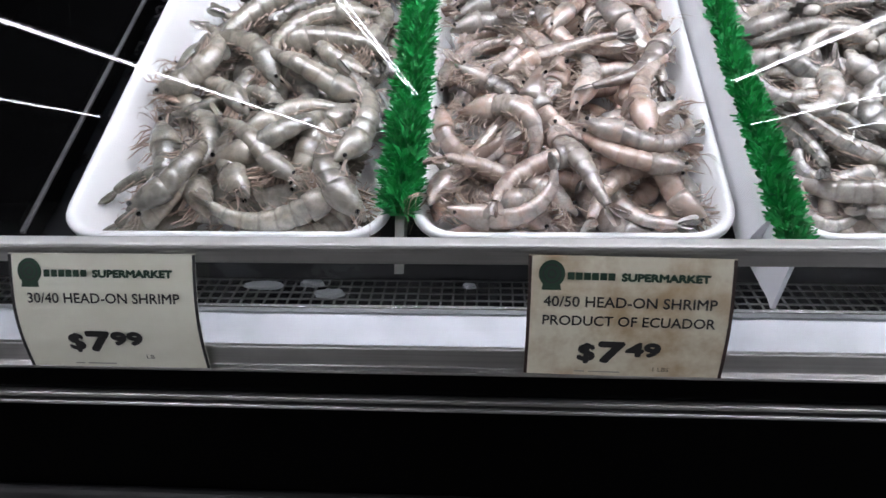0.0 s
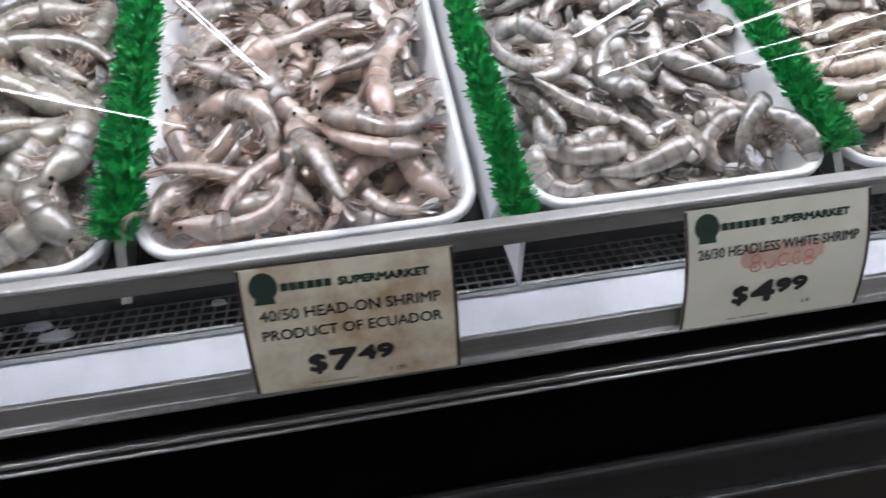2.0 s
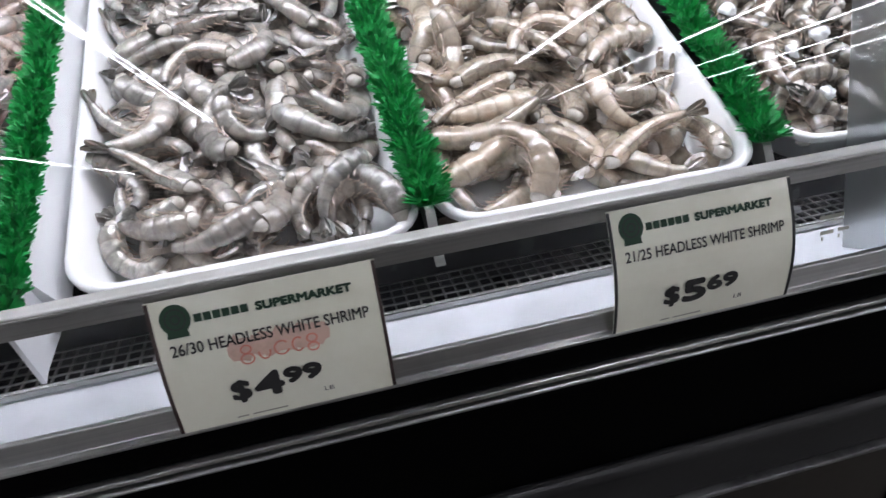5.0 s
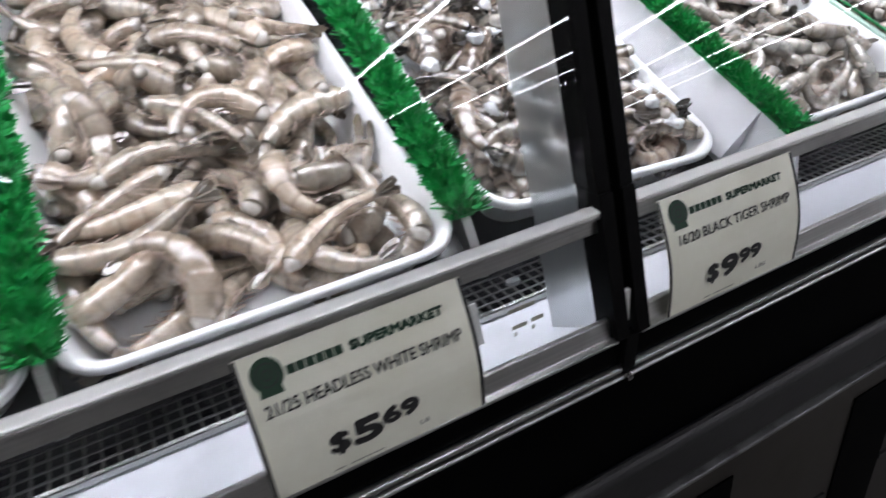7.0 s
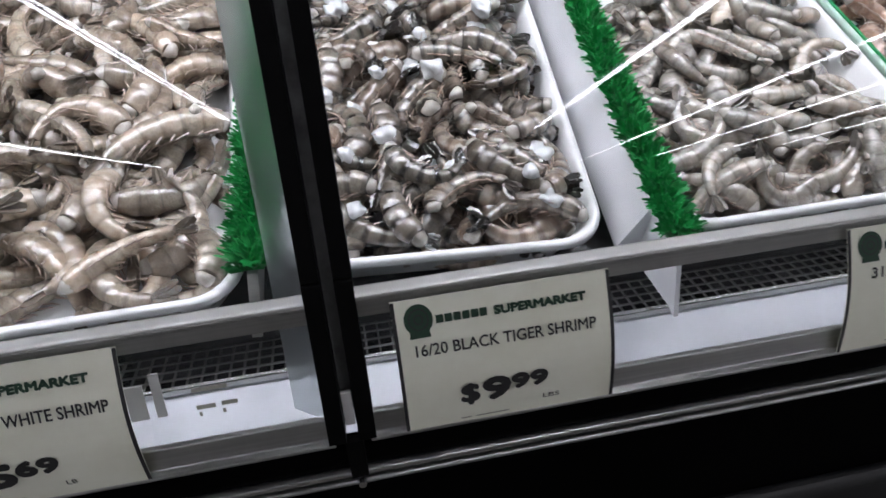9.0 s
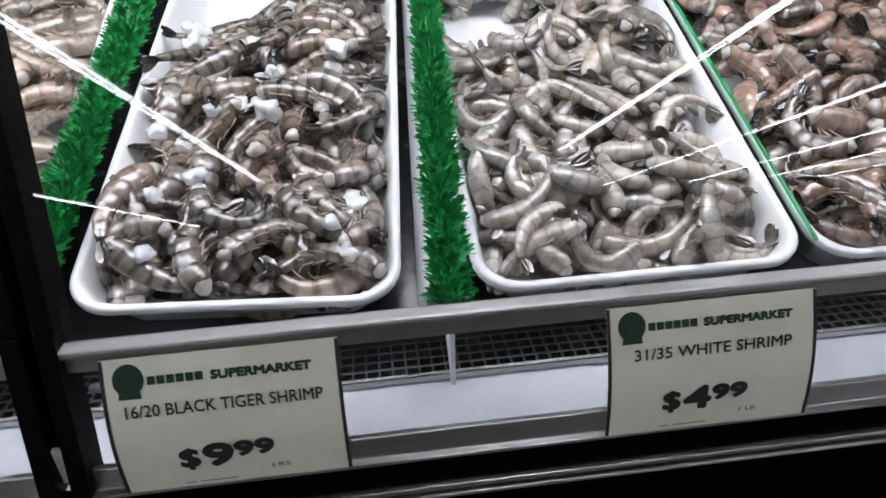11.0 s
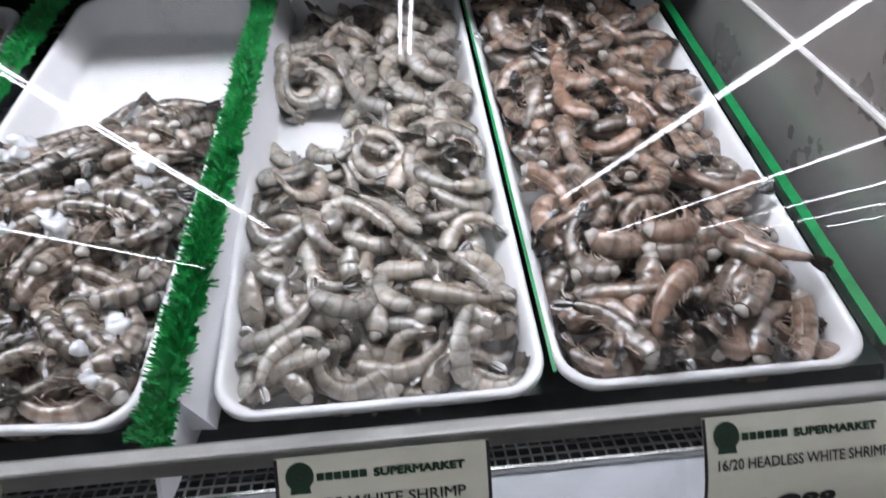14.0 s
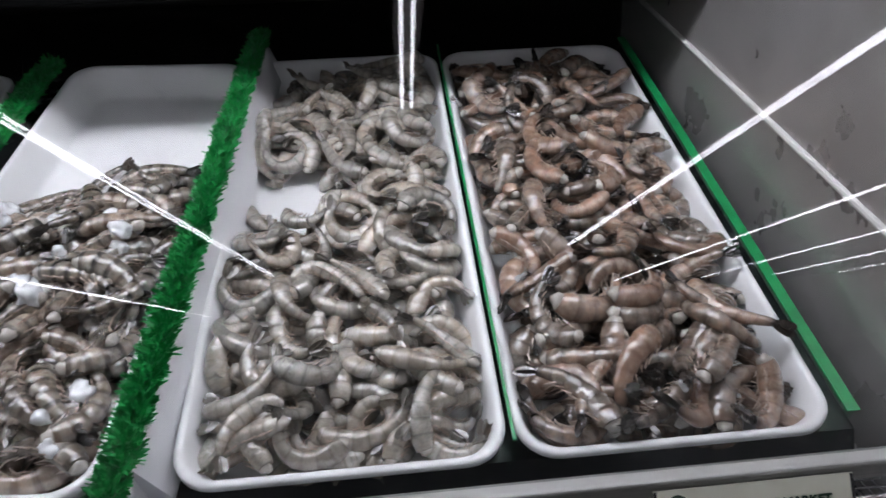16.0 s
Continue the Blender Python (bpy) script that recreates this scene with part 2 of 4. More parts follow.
SHELLS = [
    shell("grey_head_on_shell", (0.420, 0.388, 0.326), (0.174, 0.169, 0.149), (0.038, 0.036, 0.031), (0.382, 0.292, 0.213), 0.0, 0.4, 0.3),
    shell("pink_grey_head_on_shell", (0.475, 0.424, 0.372), (0.209, 0.194, 0.182), (0.049, 0.042, 0.037), (0.552, 0.309, 0.221), 0.0, 0.6, 0.2),
    shell("grey_headless_shell", (0.396, 0.366, 0.329), (0.164, 0.159, 0.148), (0.035, 0.033, 0.030), (0.361, 0.261, 0.198), 0.0, 0.5, 0.5),
    shell("cream_headless_shell", (0.483, 0.417, 0.334), (0.238, 0.198, 0.154), (0.051, 0.041, 0.034), (0.460, 0.304, 0.207), 0.0, 0.4, 0.5),
    shell("striped_tiger_shell", (0.334, 0.296, 0.248), (0.129, 0.115, 0.095), (0.010, 0.010, 0.010), (0.356, 0.230, 0.161), 1.0, 0.5, 0.7),
    shell("pale_grey_white_shell", (0.500, 0.470, 0.420), (0.240, 0.226, 0.202), (0.038, 0.034, 0.030), (0.460, 0.333, 0.218), 0.15, 0.45, 0.5),
    shell("brown_pink_shell", (0.370, 0.305, 0.250), (0.120, 0.098, 0.080), (0.013, 0.011, 0.010), (0.450, 0.250, 0.165), 0.45, 0.78, 0.95),
]


# ---- mesh helpers ----
def part(name, bm, material, parent=None, label="", smooth=False):
    me = bpy.data.meshes.new(name)
    bm.normal_update()
    bm.to_mesh(me)
    bm.free()
    if material is not None:
        me.materials.append(material)
    if smooth:
        me.shade_smooth()
    ob = new(name, me)
    if parent is not None:
        ob.parent = parent
    if label:
        tagged(ob, label)
    return ob


def empty(name, m, label, category, group="", kind=""):
    ob = new(name)
    ob.empty_display_size = 0.05
    ob.matrix_basis = m
    return tagged(ob, label, category, group, kind)


def add_box(bm, lo, hi, bevel=0.0):
    r = bmesh.ops.create_cube(bm, size=1.0)["verts"]
    for v in r:
        v.co = Vector([lo[i] + (v.co[i] + 0.5) * (hi[i] - lo[i]) for i in range(3)])
    if bevel:
        edges = list({e for v in r for e in v.link_edges})
        bmesh.ops.bevel(bm, geom=edges, offset=bevel, segments=2, affect="EDGES", profile=0.5)
    return bm


def box_bm(lo, hi, bevel=0.0):
    return add_box(bmesh.new(), lo, hi, bevel)


def profile_bm(pts, x0, x1, bevel=0.0):
    """A closed outline in (y, z), drawn out along x."""
    bm = bmesh.new()
    a = [bm.verts.new((x0, y, z)) for y, z in pts]
    b = [bm.verts.new((x1, y, z)) for y, z in pts]
    n = len(pts)
    for i in range(n):
        bm.faces.new((a[i], a[(i + 1) % n], b[(i + 1) % n], b[i]))
    bm.faces.new(a[::-1])
    bm.faces.new(b)
    bmesh.ops.recalc_face_normals(bm, faces=bm.faces)
    if bevel:
        bmesh.ops.bevel(bm, geom=[e for e in bm.edges if abs(e.verts[0].co.x - e.verts[1].co.x) > 0.001], offset=bevel, segments=2, affect="EDGES", profile=0.5)
    return bm


def structure(name, bm, material, label, category):
    return tagged(part(name, bm, material), label, category, kind="structure")


def tube(bm, pts, rad, sides=4, taper=0.3):
    """A thin tapering hair along points."""
    rings = []
    n = len(pts)
    for i, p in enumerate(pts):
        d = (pts[min(i + 1, n - 1)] - pts[max(i - 1, 0)]).normalized()
        a = d.orthogonal().normalized()
        b = d.cross(a)
        r = rad * (1 - (1 - taper) * i / (n - 1))
        rings.append([bm.verts.new(p + (a * math.cos(k * math.tau / sides) + b * math.sin(k * math.tau / sides)) * r) for k in range(sides)])
    for r0, r1 in zip(rings, rings[1:]):
        for k in range(sides):
            bm.faces.new((r0[k], r0[(k + 1) % sides], r1[(k + 1) % sides], r1[k]))
    bm.faces.new(rings[0][::-1])
    bm.faces.new(rings[-1])


# ---- the shop around the case ----
structure("floor", box_bm((-27, -44, -0.1), (31, 4, 0)), MAT_FLOOR, "worn beige shop floor under the seafood case", "floor")
structure("ceiling", box_bm((-27, -44, 4.2), (31, 4, 4.3)), MAT_CEIL, "black painted shop ceiling above the lamps", "ceiling")
structure("wall_north", box_bm((-27.1, 4, 0), (31.1, 4.1, 4.2)), MAT_WALL, "dim grey shop wall behind the counter", "wall")
structure("wall_south", box_bm((-27.1, -44.1, 0), (31.1, -44, 4.2)), MAT_WALL, "dim grey shop wall far across the aisles", "wall")
structure("wall_west", box_bm((-27.1, -44, 0), (-27, 4, 4.2)), MAT_WALL, "dim grey shop side wall", "wall")
structure("wall_east", box_bm((31, -44, 0), (31.1, 4, 4.2)), MAT_WALL, "dim grey shop side wall", "wall")


def strip_light(x, y0, y1):
    """A row of twin tubes under a narrow tray, hung in line."""
    n = max(1, round((y1 - y0) / 2.44))
    for i in range(n):
        a, b = y0 + (y1 - y0) * i / n + 0.03, y0 + (y1 - y0) * (i + 1) / n - 0.03
        ob = empty("strip_light", pose(x, (a + b) / 2, 3.5), "twin-tube white fluorescent strip light hung below the ceiling", "ceiling light", "rows of strip lights")
        h = (b - a) / 2
        part("housing", profile_bm([(-h, 0.03), (h, 0.03), (h, 0.08), (-h, 0.08)], -0.12, 0.12, 0.01), MAT_WALL, ob)
        for s in (-0.045, 0.045):
            bm = bmesh.new()
            bmesh.ops.create_cone(bm, cap_ends=True, segments=10, radius1=0.018, radius2=0.018, depth=2 * h, matrix=pose(s, 0, 0, 90))
            part("lamp_tube", bm, MAT_TUBE, ob, "glowing white tube", True)
        for yy in (-h * 0.7, h * 0.7):
            bm = bmesh.new()
            bmesh.ops.create_cone(bm, cap_ends=True, segments=6, radius1=0.004, radius2=0.004, depth=0.62, matrix=pose(0, yy, 0.39))
            part("hanger_rod", bm, MAT_STEEL, ob)


for lx, ly in ((-14.0, -22), (-7.3, -30), (-1.95, -17.3), (1.75, -5.3), (5.94, -15.5), (10.9, -27), (15.8, -29), (20.4, -31), (25.2, -33)):
    strip_light(lx, ly, 2.5)

# ---- the refrigerated case ----
SLOPE = 24.8
BED = pose(0, 0.473, 0.940, SLOPE)
LEAN_T = math.tan(radians(13.4))
X_L, X_J0, X_J1, X_R = -0.62, 1.024, 1.050, 2.06


def gy(z):
    """Where the leaning front glass stands at height z."""
    return 0.364 + (z - 0.972) * LEAN_T


case = empty("seafood_display_case", pose(0, 0, 0), "long black refrigerated seafood case with sloping glass front and steel rails", "display case")
part("front_panel", profile_bm([(0.362, 0.10), (0.362, 0.825), (0.40, 0.832), (1.30, 0.832), (1.30, 0.10)], X_L, X_R + 0.06), MAT_BLACK, case, "black enamelled front")
part("plinth", box_bm((X_L + 0.02, 0.42, 0), (X_R + 0.04, 1.28, 0.0995)), MAT_KICK, case)
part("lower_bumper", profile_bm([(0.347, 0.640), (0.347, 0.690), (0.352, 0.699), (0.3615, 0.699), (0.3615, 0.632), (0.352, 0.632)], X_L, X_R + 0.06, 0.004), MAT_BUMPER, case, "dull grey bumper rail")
part("lower_bumper_lip", profile_bm([(0.3450, 0.622), (0.3450, 0.628), (0.3615, 0.628), (0.3615, 0.622)], X_L, X_R + 0.06, 0.002), MAT_GAP, case)
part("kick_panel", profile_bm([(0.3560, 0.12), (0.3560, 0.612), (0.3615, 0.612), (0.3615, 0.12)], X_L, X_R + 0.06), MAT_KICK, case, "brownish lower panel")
for k in range(8):
    xa = X_L + 0.06 + k * 0.335
    # black plate laid on the panel for the shade inside a vent
    part("vent_opening", profile_bm([(0.3535, 0.30), (0.3535, 0.575), (0.3558, 0.575), (0.3558, 0.30)], xa, xa + 0.11), MAT_BLACK, case)
    part("vent_frame", profile_bm([(0.3520, 0.40), (0.3520, 0.408), (0.3558, 0.408), (0.3558, 0.40)], xa + 0.1105, xa + 0.32), MAT_BUMPER, case)
# nose of the case: black bumper with thin bright lines above and below
part("nose", profile_bm([(0.346, 0.8425), (0.344, 0.846), (0.344, 0.864), (0.347, 0.869), (0.354, 0.869), (0.354, 0.8325), (0.350, 0.8325)], X_L, X_R + 0.06, 0.002), MAT_BLACK, case)
part("nose_trim", profile_bm([(0.3420, 0.8350), (0.3405, 0.8365), (0.3410, 0.8400), (0.3450, 0.8412), (0.3495, 0.8400), (0.3495, 0.8350)], X_L, X_R + 0.06, 0.001), MAT_STEEL, case, "thin bright metal strip")
part("nose_trim", profile_bm([(0.3425, 0.8255), (0.3410, 0.8275), (0.3425, 0.8300), (0.3615, 0.8315), (0.3615, 0.8255)], X_L, X_R + 0.06, 0.001), MAT_STEEL, case, "thin bright metal strip")
for xa, xb, lean in ((X_L, X_J0, 12.1), (X_J1, X_R, 14.5)):
    part("lower_channel", profile_bm([(0.344, 0.8692), (0.3385, 0.8705), (0.3385, 0.8735), (0.3440, 0.8742), (0.3475, 0.8905), (0.3525, 0.8905), (0.3535, 0.8692)], xa, xb, 0.001), MAT_STEEL, case, "grey metal price channel")
    part("rail", profile_bm([(0.3628, 0.963), (0.3640, 0.9745), (0.3600, 0.9760), (0.3600, 0.9795), (0.3780, 0.9795), (0.3780, 0.975), (0.3720, 0.974), (0.3680, 0.963)], xa, xb, 0.0008), MAT_STEEL, case, "brushed steel rail along the glass")
    part("rail_bead", profile_bm([(0.3598, 0.9797), (0.3594, 0.9808), (0.3604, 0.9822), (0.3640, 0.9826), (0.3720, 0.9824), (0.3720, 0.9797)], xa, xb, 0.0008), MAT_RAIL, case, "bright bead on top of the rail")
    lower = part("lower_glass", profile_bm([(gy(0.882) + 0.006, 0.882), (gy(0.972) + 0.006, 0.972), (gy(0.972) + 0.010, 0.972), (gy(0.882) + 0.010, 0.882)], xa, xb), MAT_GLASS, case, "clear glass behind the price cards")
    top = 0.364 + (1.62 - 0.972) * math.tan(radians(lean))
    upper = part("front_glass", profile_bm([(gy(0.986), 0.986), (top, 1.62), (top + 0.006, 1.62), (gy(0.986) + 0.006, 0.986)], xa + 0.002, xb - 0.002), MAT_GLASS, case, "clear sloping front glass")
    lower.visible_shadow = upper.visible_shadow = False
    for ob in (lower, upper):
        ob.data.materials.append(MAT_INNER)
        for f in ob.data.polygons:
            f.material_index = 0 if f.normal.y < -0.9 else 1
# joint between the two glass fronts
for xa, xb in ((1.020, 1.0325), (1.0415, 1.054)):
    part("glass_frame", profile_bm([(gy(0.995) - 0.006, 0.995), (gy(1.63) - 0.006, 1.63), (gy(1.63) + 0.022, 1.63), (gy(0.995) + 0.022, 0.995)], xa, xb, 0.001), MAT_FRAME, case, "black upright glass frame")
    part("glass_frame", profile_bm([(gy(0.876) - 0.006, 0.876), (gy(0.9945) - 0.008, 0.9945), (gy(0.9945) + 0.020, 0.9945), (gy(0.876) + 0.020, 0.876)], xa, xb, 0.001), MAT_FRAME, case, "black upright glass frame")
part("joint_strip", profile_bm([(gy(0.89) + 0.010, 0.89), (gy(1.62) + 0.010, 1.62), (gy(1.62) + 0.014, 1.62), (gy(0.89) + 0.014, 0.89)], 1.0326, 1.0414), MAT_GAP, case, "grey aluminium strip between the frames")
# pale solid block in place of the light shining through the joint
part("joint_gap", box_bm((1.0335, 0.346, 0.8830), (1.0405, 0.3495, 0.9130)), MAT_PALE, case, "white block standing for the light in the gap between the frames")
for xa, xb, zt in ((0.8890, 0.9010, 0.9330), (0.9065, 0.9130, 0.9400)):
    part("hanging_tab", profile_bm([(gy(0.908) + 0.0115, 0.908), (gy(zt) + 0.0115, zt), (gy(zt) + 0.0130, zt), (gy(0.908) + 0.0130, 0.908)], xa, xb), MAT_PALE, case, "pale plastic tab behind the lower glass")
part("joint_foot", profile_bm([(0.3400, 0.8345), (0.3370, 0.8755), (0.3435, 0.8755), (0.3435, 0.8345)], 1.031, 1.044, 0.001), MAT_FRAME, case)
bm = bmesh.new()
bmesh.ops.create_cone(bm, cap_ends=True, segments=10, radius1=0.004, radius2=0.003, depth=0.004, matrix=pose(1.038, 0.3395, 0.829, 90))
part("bolt", bm, MAT_CHROME, case)
# inside: grille, white liner, dark deck under the trays
part("grille_edge", profile_bm([(0.4385, 0.861), (0.4385, 0.8675), (0.4430, 0.8685), (0.4440, 0.861)], X_L, X_R, 0.0008), MAT_CHROME, case, "bright metal edge of the grille")
part("liner", profile_bm([(0.4380, 0.8600), (0.3720, 0.8330), (0.3720, 0.8327), (0.4470, 0.8327), (0.4470, 0.8600)], X_L, X_R), MAT_WHITE, case, "wet white enamel liner")
bm = bmesh.new()
x = X_L + 0.01
while x < X_R - 0.01:
    add_box(bm, (x, 0.4440, 0.8640), (x + 0.0018, 0.4930, 0.8655))
    x += 0.0118
for k in range(4):
    y = 0.4535 + k * 0.0118
    add_box(bm, (X_L, y, 0.8655), (X_R, y + 0.0018, 0.8668))
tagged(part("grille", bm, MAT_MESH, case, "metal air grille with square openings"), kind="stuff")
part("well", profile_bm([(0.4470, 0.8328), (0.4930, 0.8328), (0.4930, 0.8350), (0.4470, 0.8350)], X_L, X_R), MAT_DECK, case)
a0, a1 = BED @ Vector((0, 0.012, -0.058)), BED @ Vector((0, 0.86, -0.058))
part("deck", profile_bm([(0.4935, 0.8328), (a0.y + 0.002, a0.z), (a1.y, a1.z), (a1.y, 0.8328)], X_L, X_R), MAT_DECK, case, "dark sloping deck under the trays")
part("rear_wall", box_bm((X_L, 1.262, 0.8330), (X_R, 1.282, 1.75)), MAT_BLACK, case, "black rear wall")
# unseen shelf, added to keep lamp light off the backs of the trays
part("rear_shelf", profile_bm([(0.890, 1.345), (0.890, 1.360), (1.2615, 1.360), (1.2615, 1.345)], X_L, X_R, 0.002), MAT_BLACK, case)
part("canopy", profile_bm([(0.50, 1.745), (0.50, 1.775), (1.262, 1.775), (1.262, 1.751), (1.2615, 1.745)], X_L, X_R), MAT_BLACK, case)
bm = bmesh.new()
bmesh.ops.create_cone(bm, cap_ends=True, segments=10, radius1=0.014, radius2=0.014, depth=2.5, matrix=pose(0.76, 0.60, 1.672, 0, 90))
part("case_tube", bm, MAT_CASE_TUBE, case, "white lamp tube under the canopy", True)
part("end_panel", profile_bm([(0.372, 0.8332), (0.362, 0.96), (gy(1.62) + 0.008, 1.62), (1.2615, 1.74), (1.2615, 0.8332)], X_R - 0.040, X_R - 0.0005), MAT_END, case, "satin steel end panel")
part("end_panel", profile_bm([(0.372, 0.8332), (0.362, 0.96), (gy(1.62) + 0.008, 1.62), (1.2615, 1.74), (1.2615, 0.8332)], X_L + 0.0005, X_L + 0.03), MAT_BLACK, case, "glossy black end panel")
e0, e1 = Vector((X_R - 0.042, 0.40, 1.066)), Vector((X_R - 0.042, 1.255, 1.351))
bm = bmesh.new()
tube(bm, [e0, e0.lerp(e1, 0.5), e1], 0.004, 8, 1.0)
part("end_trim", bm, MAT_PALE, case, "thin pale line across the end panel")
part("side_ledge", profile_bm([(0.474, 0.905), (0.474, 0.942), (1.20, 1.275), (1.20, 1.238)], X_L + 0.032, -0.428, 0.003), MAT_BLACK, case)
part("ledge_trim", profile_bm([(0.470, 0.9305), (0.470, 0.9335), (1.20, 1.2685), (1.20, 1.2655)], -0.4278, -0.4235), MAT_GAP, case)

# ---- trays ----
TRAYS = [(-0.388, -0.056), (-0.036, 0.272), (0.316, 0.622), (0.634, 0.962), (0.994, 1.280), (1.345, 1.652), (1.660, 1.968)]
T0, T1 = -0.014, 0.741
# the tiger shrimp tray stands a little askew
ASKEW = BED @ pose(1.280, T0, 0) @ pose(0, 0, 0, 0, 0, -4.0) @ pose(-1.280, -T0, 0)


def bed_of(k):
    return ASKEW if k == 4 else BED


TRAY_WORDS = ["holding grey head-on shrimp", "holding pinkish head-on shrimp", "full of grey headless shrimp", "heaped with cream headless shrimp", "holding striped tiger shrimp, bare at the back", "holding pale white shrimp with a bare patch", "heaped with brown-pink shrimp"]


def ring_pts(hw, hl, r, n=7):
    r = max(r, 0.002)
    out = []
    for cx, cy, a0 in ((hw - r, hl - r, 0), (-hw + r, hl - r, 90), (-hw + r, -hl + r, 180), (hw - r, -hl + r, 270)):
        for i in range(n):
            a = radians(a0 + 90 * i / (n - 1))
            out.append((cx + r * math.cos(a), cy + r * math.sin(a)))
    return out


def loft(bm, rings, close_first=True, close_last=True):
    vs = [[bm.verts.new(p) for p in r] for r in rings]
    n = len(vs[0])
    for a, b in zip(vs, vs[1:]):
        for i in range(n):
            bm.faces.new((a[i], a[(i + 1) % n], b[(i + 1) % n], b[i]))
    if close_first:
        bm.faces.new(vs[0][::-1])
    if close_last:
        bm.faces.new(vs[-1])


def tray(k, xa, xb):
    hw, hl, r = (xb - xa) / 2, (T1 - T0) / 2, 0.040
    thing = empty("food_tray", bed_of(k) @ pose((xa + xb) / 2, (T0 + T1) / 2, 0), "white plastic food tray " + TRAY_WORDS[k], "tray", "trays in the case")
    prof = [(0.026, -0.0575), (0.0235, -0.055), (0.0095, -0.009), (0.0015, -0.0095), (0.0, -0.0075), (0.0, -0.0020), (0.0012, -0.0004), (0.0035, 0.0), (0.0062, -0.0006), (0.0085, -0.0030), (0.0120, -0.012), (0.0225, -0.046), (0.0255, -0.0505), (0.031, -0.0530), (0.040, -0.0535)]
    bm = bmesh.new()
    loft(bm, [[(x, y, z) for x, y in ring_pts(hw - i, hl - i, r - i * 0.45)] for i, z in prof])
    bmesh.ops.recalc_face_normals(bm, faces=bm.faces)
    ob = part("tray_body", bm, MAT_TRAY, thing, smooth=True)
    return thing


bm = bmesh.new()
loft(bm, [[(1.022, gy(z) + 0.024, z), (0.994, gy(z) + 0.046, z), (0.9955, gy(z) + 0.048, z), (1.0235, gy(z) + 0.026, z)] for z in (0.872, 1.61)])
bmesh.ops.recalc_face_normals(bm, faces=bm.faces)
part("joint_sheet", bm, MAT_FROST, case, "misted plastic strip behind the joint")

for k, (xa, xb) in enumerate(TRAYS):
    tray(k, xa, xb)


# ---- dividers ----
def grass(name, x, base_z, width, label, group="green grass dividers", board=False, tip=None, seed=1, tall=0.028, askew=0.0):
    """A strip of plastic grass along the slope, moulded in tufts; some stand on a white board."""
    rnd = random.Random(seed)
    thing = empty(name, BED @ pose(x, 0, 0, 0, 0, -askew), label, "tray divider", group)
    y0, y1 = -0.050 if board else 0.010, 0.752
    if board:
        inv = BED.inverted()
        t = inv @ Vector((x, tip[0], tip[1]))
        out = [(t.y, t.z), (y0 - 0.008, base_z - 0.006), (y0, base_z), (y1 + 0.006, base_z), (y1 + 0.006, -0.056), (0.012, -0.056), (t.y + 0.012, t.z - 0.001)]
        part("board", profile_bm(out, -0.002, 0.002), MAT_BOARD, thing, "white plastic board")
        wb = 0.017 if tip[0] > 0.41 else 0.025
        bm = bmesh.new()
        loft(bm, [[(-wb, yy, -0.030), (wb, yy, -0.030), (0.0035, yy, base_z - 0.001), (-0.0035, yy, base_z - 0.001)] for yy in (y0 + 0.045, y1 + 0.004)])
        bmesh.ops.recalc_face_normals(bm, faces=bm.faces)
        part("saddle", bm, MAT_BOARD, thing, "white sloping sides")
    else:
        inv = BED.inverted()
        t = inv @ Vector((x, 0.448, 0.900))
        part("holder", profile_bm([(t.y, t.z), (0.006, 0.002), (0.05, 0.002), (0.05, -0.02)], -0.0045, 0.0045, 0.001), MAT_STEEL, thing, "small metal holder")
    part("backing", box_bm((-width * 0.28, y0, base_z), (width * 0.28, y1, base_z + 0.004), 0.001), MAT_GRASS, thing)
    bm = bmesh.new()
    y = y0
    row = 0
    while y < y1:
        for c in (-0.95, -0.3, 0.3, 0.95):
            side = c + rnd.uniform(-0.14, 0.14)
            ty = y + rnd.uniform(-0.0025, 0.0025) + (0.003 if row % 2 else 0)
            root = Vector((side * width * 0.20, ty, base_z + 0.003))
            axis = Vector((math.sin(side * (0.55 if board else 0.8)), rnd.uniform(-0.35, 0.15), 0.85)).normalized()
            big = tall * rnd.uniform(0.70, 1.05) * (1 - 0.2 * abs(side))
            turn = rnd.uniform(0, math.tau)
            for b in range(15):
                a = turn + b * 2.4
                out = 0.20 + 0.85 * ((b * 0.618) % 1.0)
                d = (axis + Vector((math.cos(a), math.sin(a), 0)) * out * 0.75).normalized()
                ln = big * rnd.uniform(0.75, 1.05)
                w = d.cross(Vector((math.cos(a), math.sin(a), 0.3))).normalized() * 0.0014
                # a flat blade, wider above its foot, with a notched, drooping end
                droop = Vector((math.cos(a) * 0.25, math.sin(a) * 0.25, -0.35)) * ln * out * 0.4
                q0, q1, q2 = root, root + d * ln * 0.55, root + d * ln + droop
                v = [bm.verts.new(p) for p in (q0 - w * 0.5, q0 + w * 0.5, q1 - w, q1 + w, q2 - w * 0.75, q2 + w * 0.6, q2 + (q2 - q1) * 0.18)]
                bm.faces.new((v[0], v[1], v[3], v[2]))
                bm.faces.new((v[2], v[3], v[5], v[4]))
                bm.faces.new((v[4], v[5], v[6]))
        y += 0.0058
        row += 1
    tagged(part("turf", bm, MAT_GRASS, thing, "bright green plastic blades"), kind="stuff")
    return thing


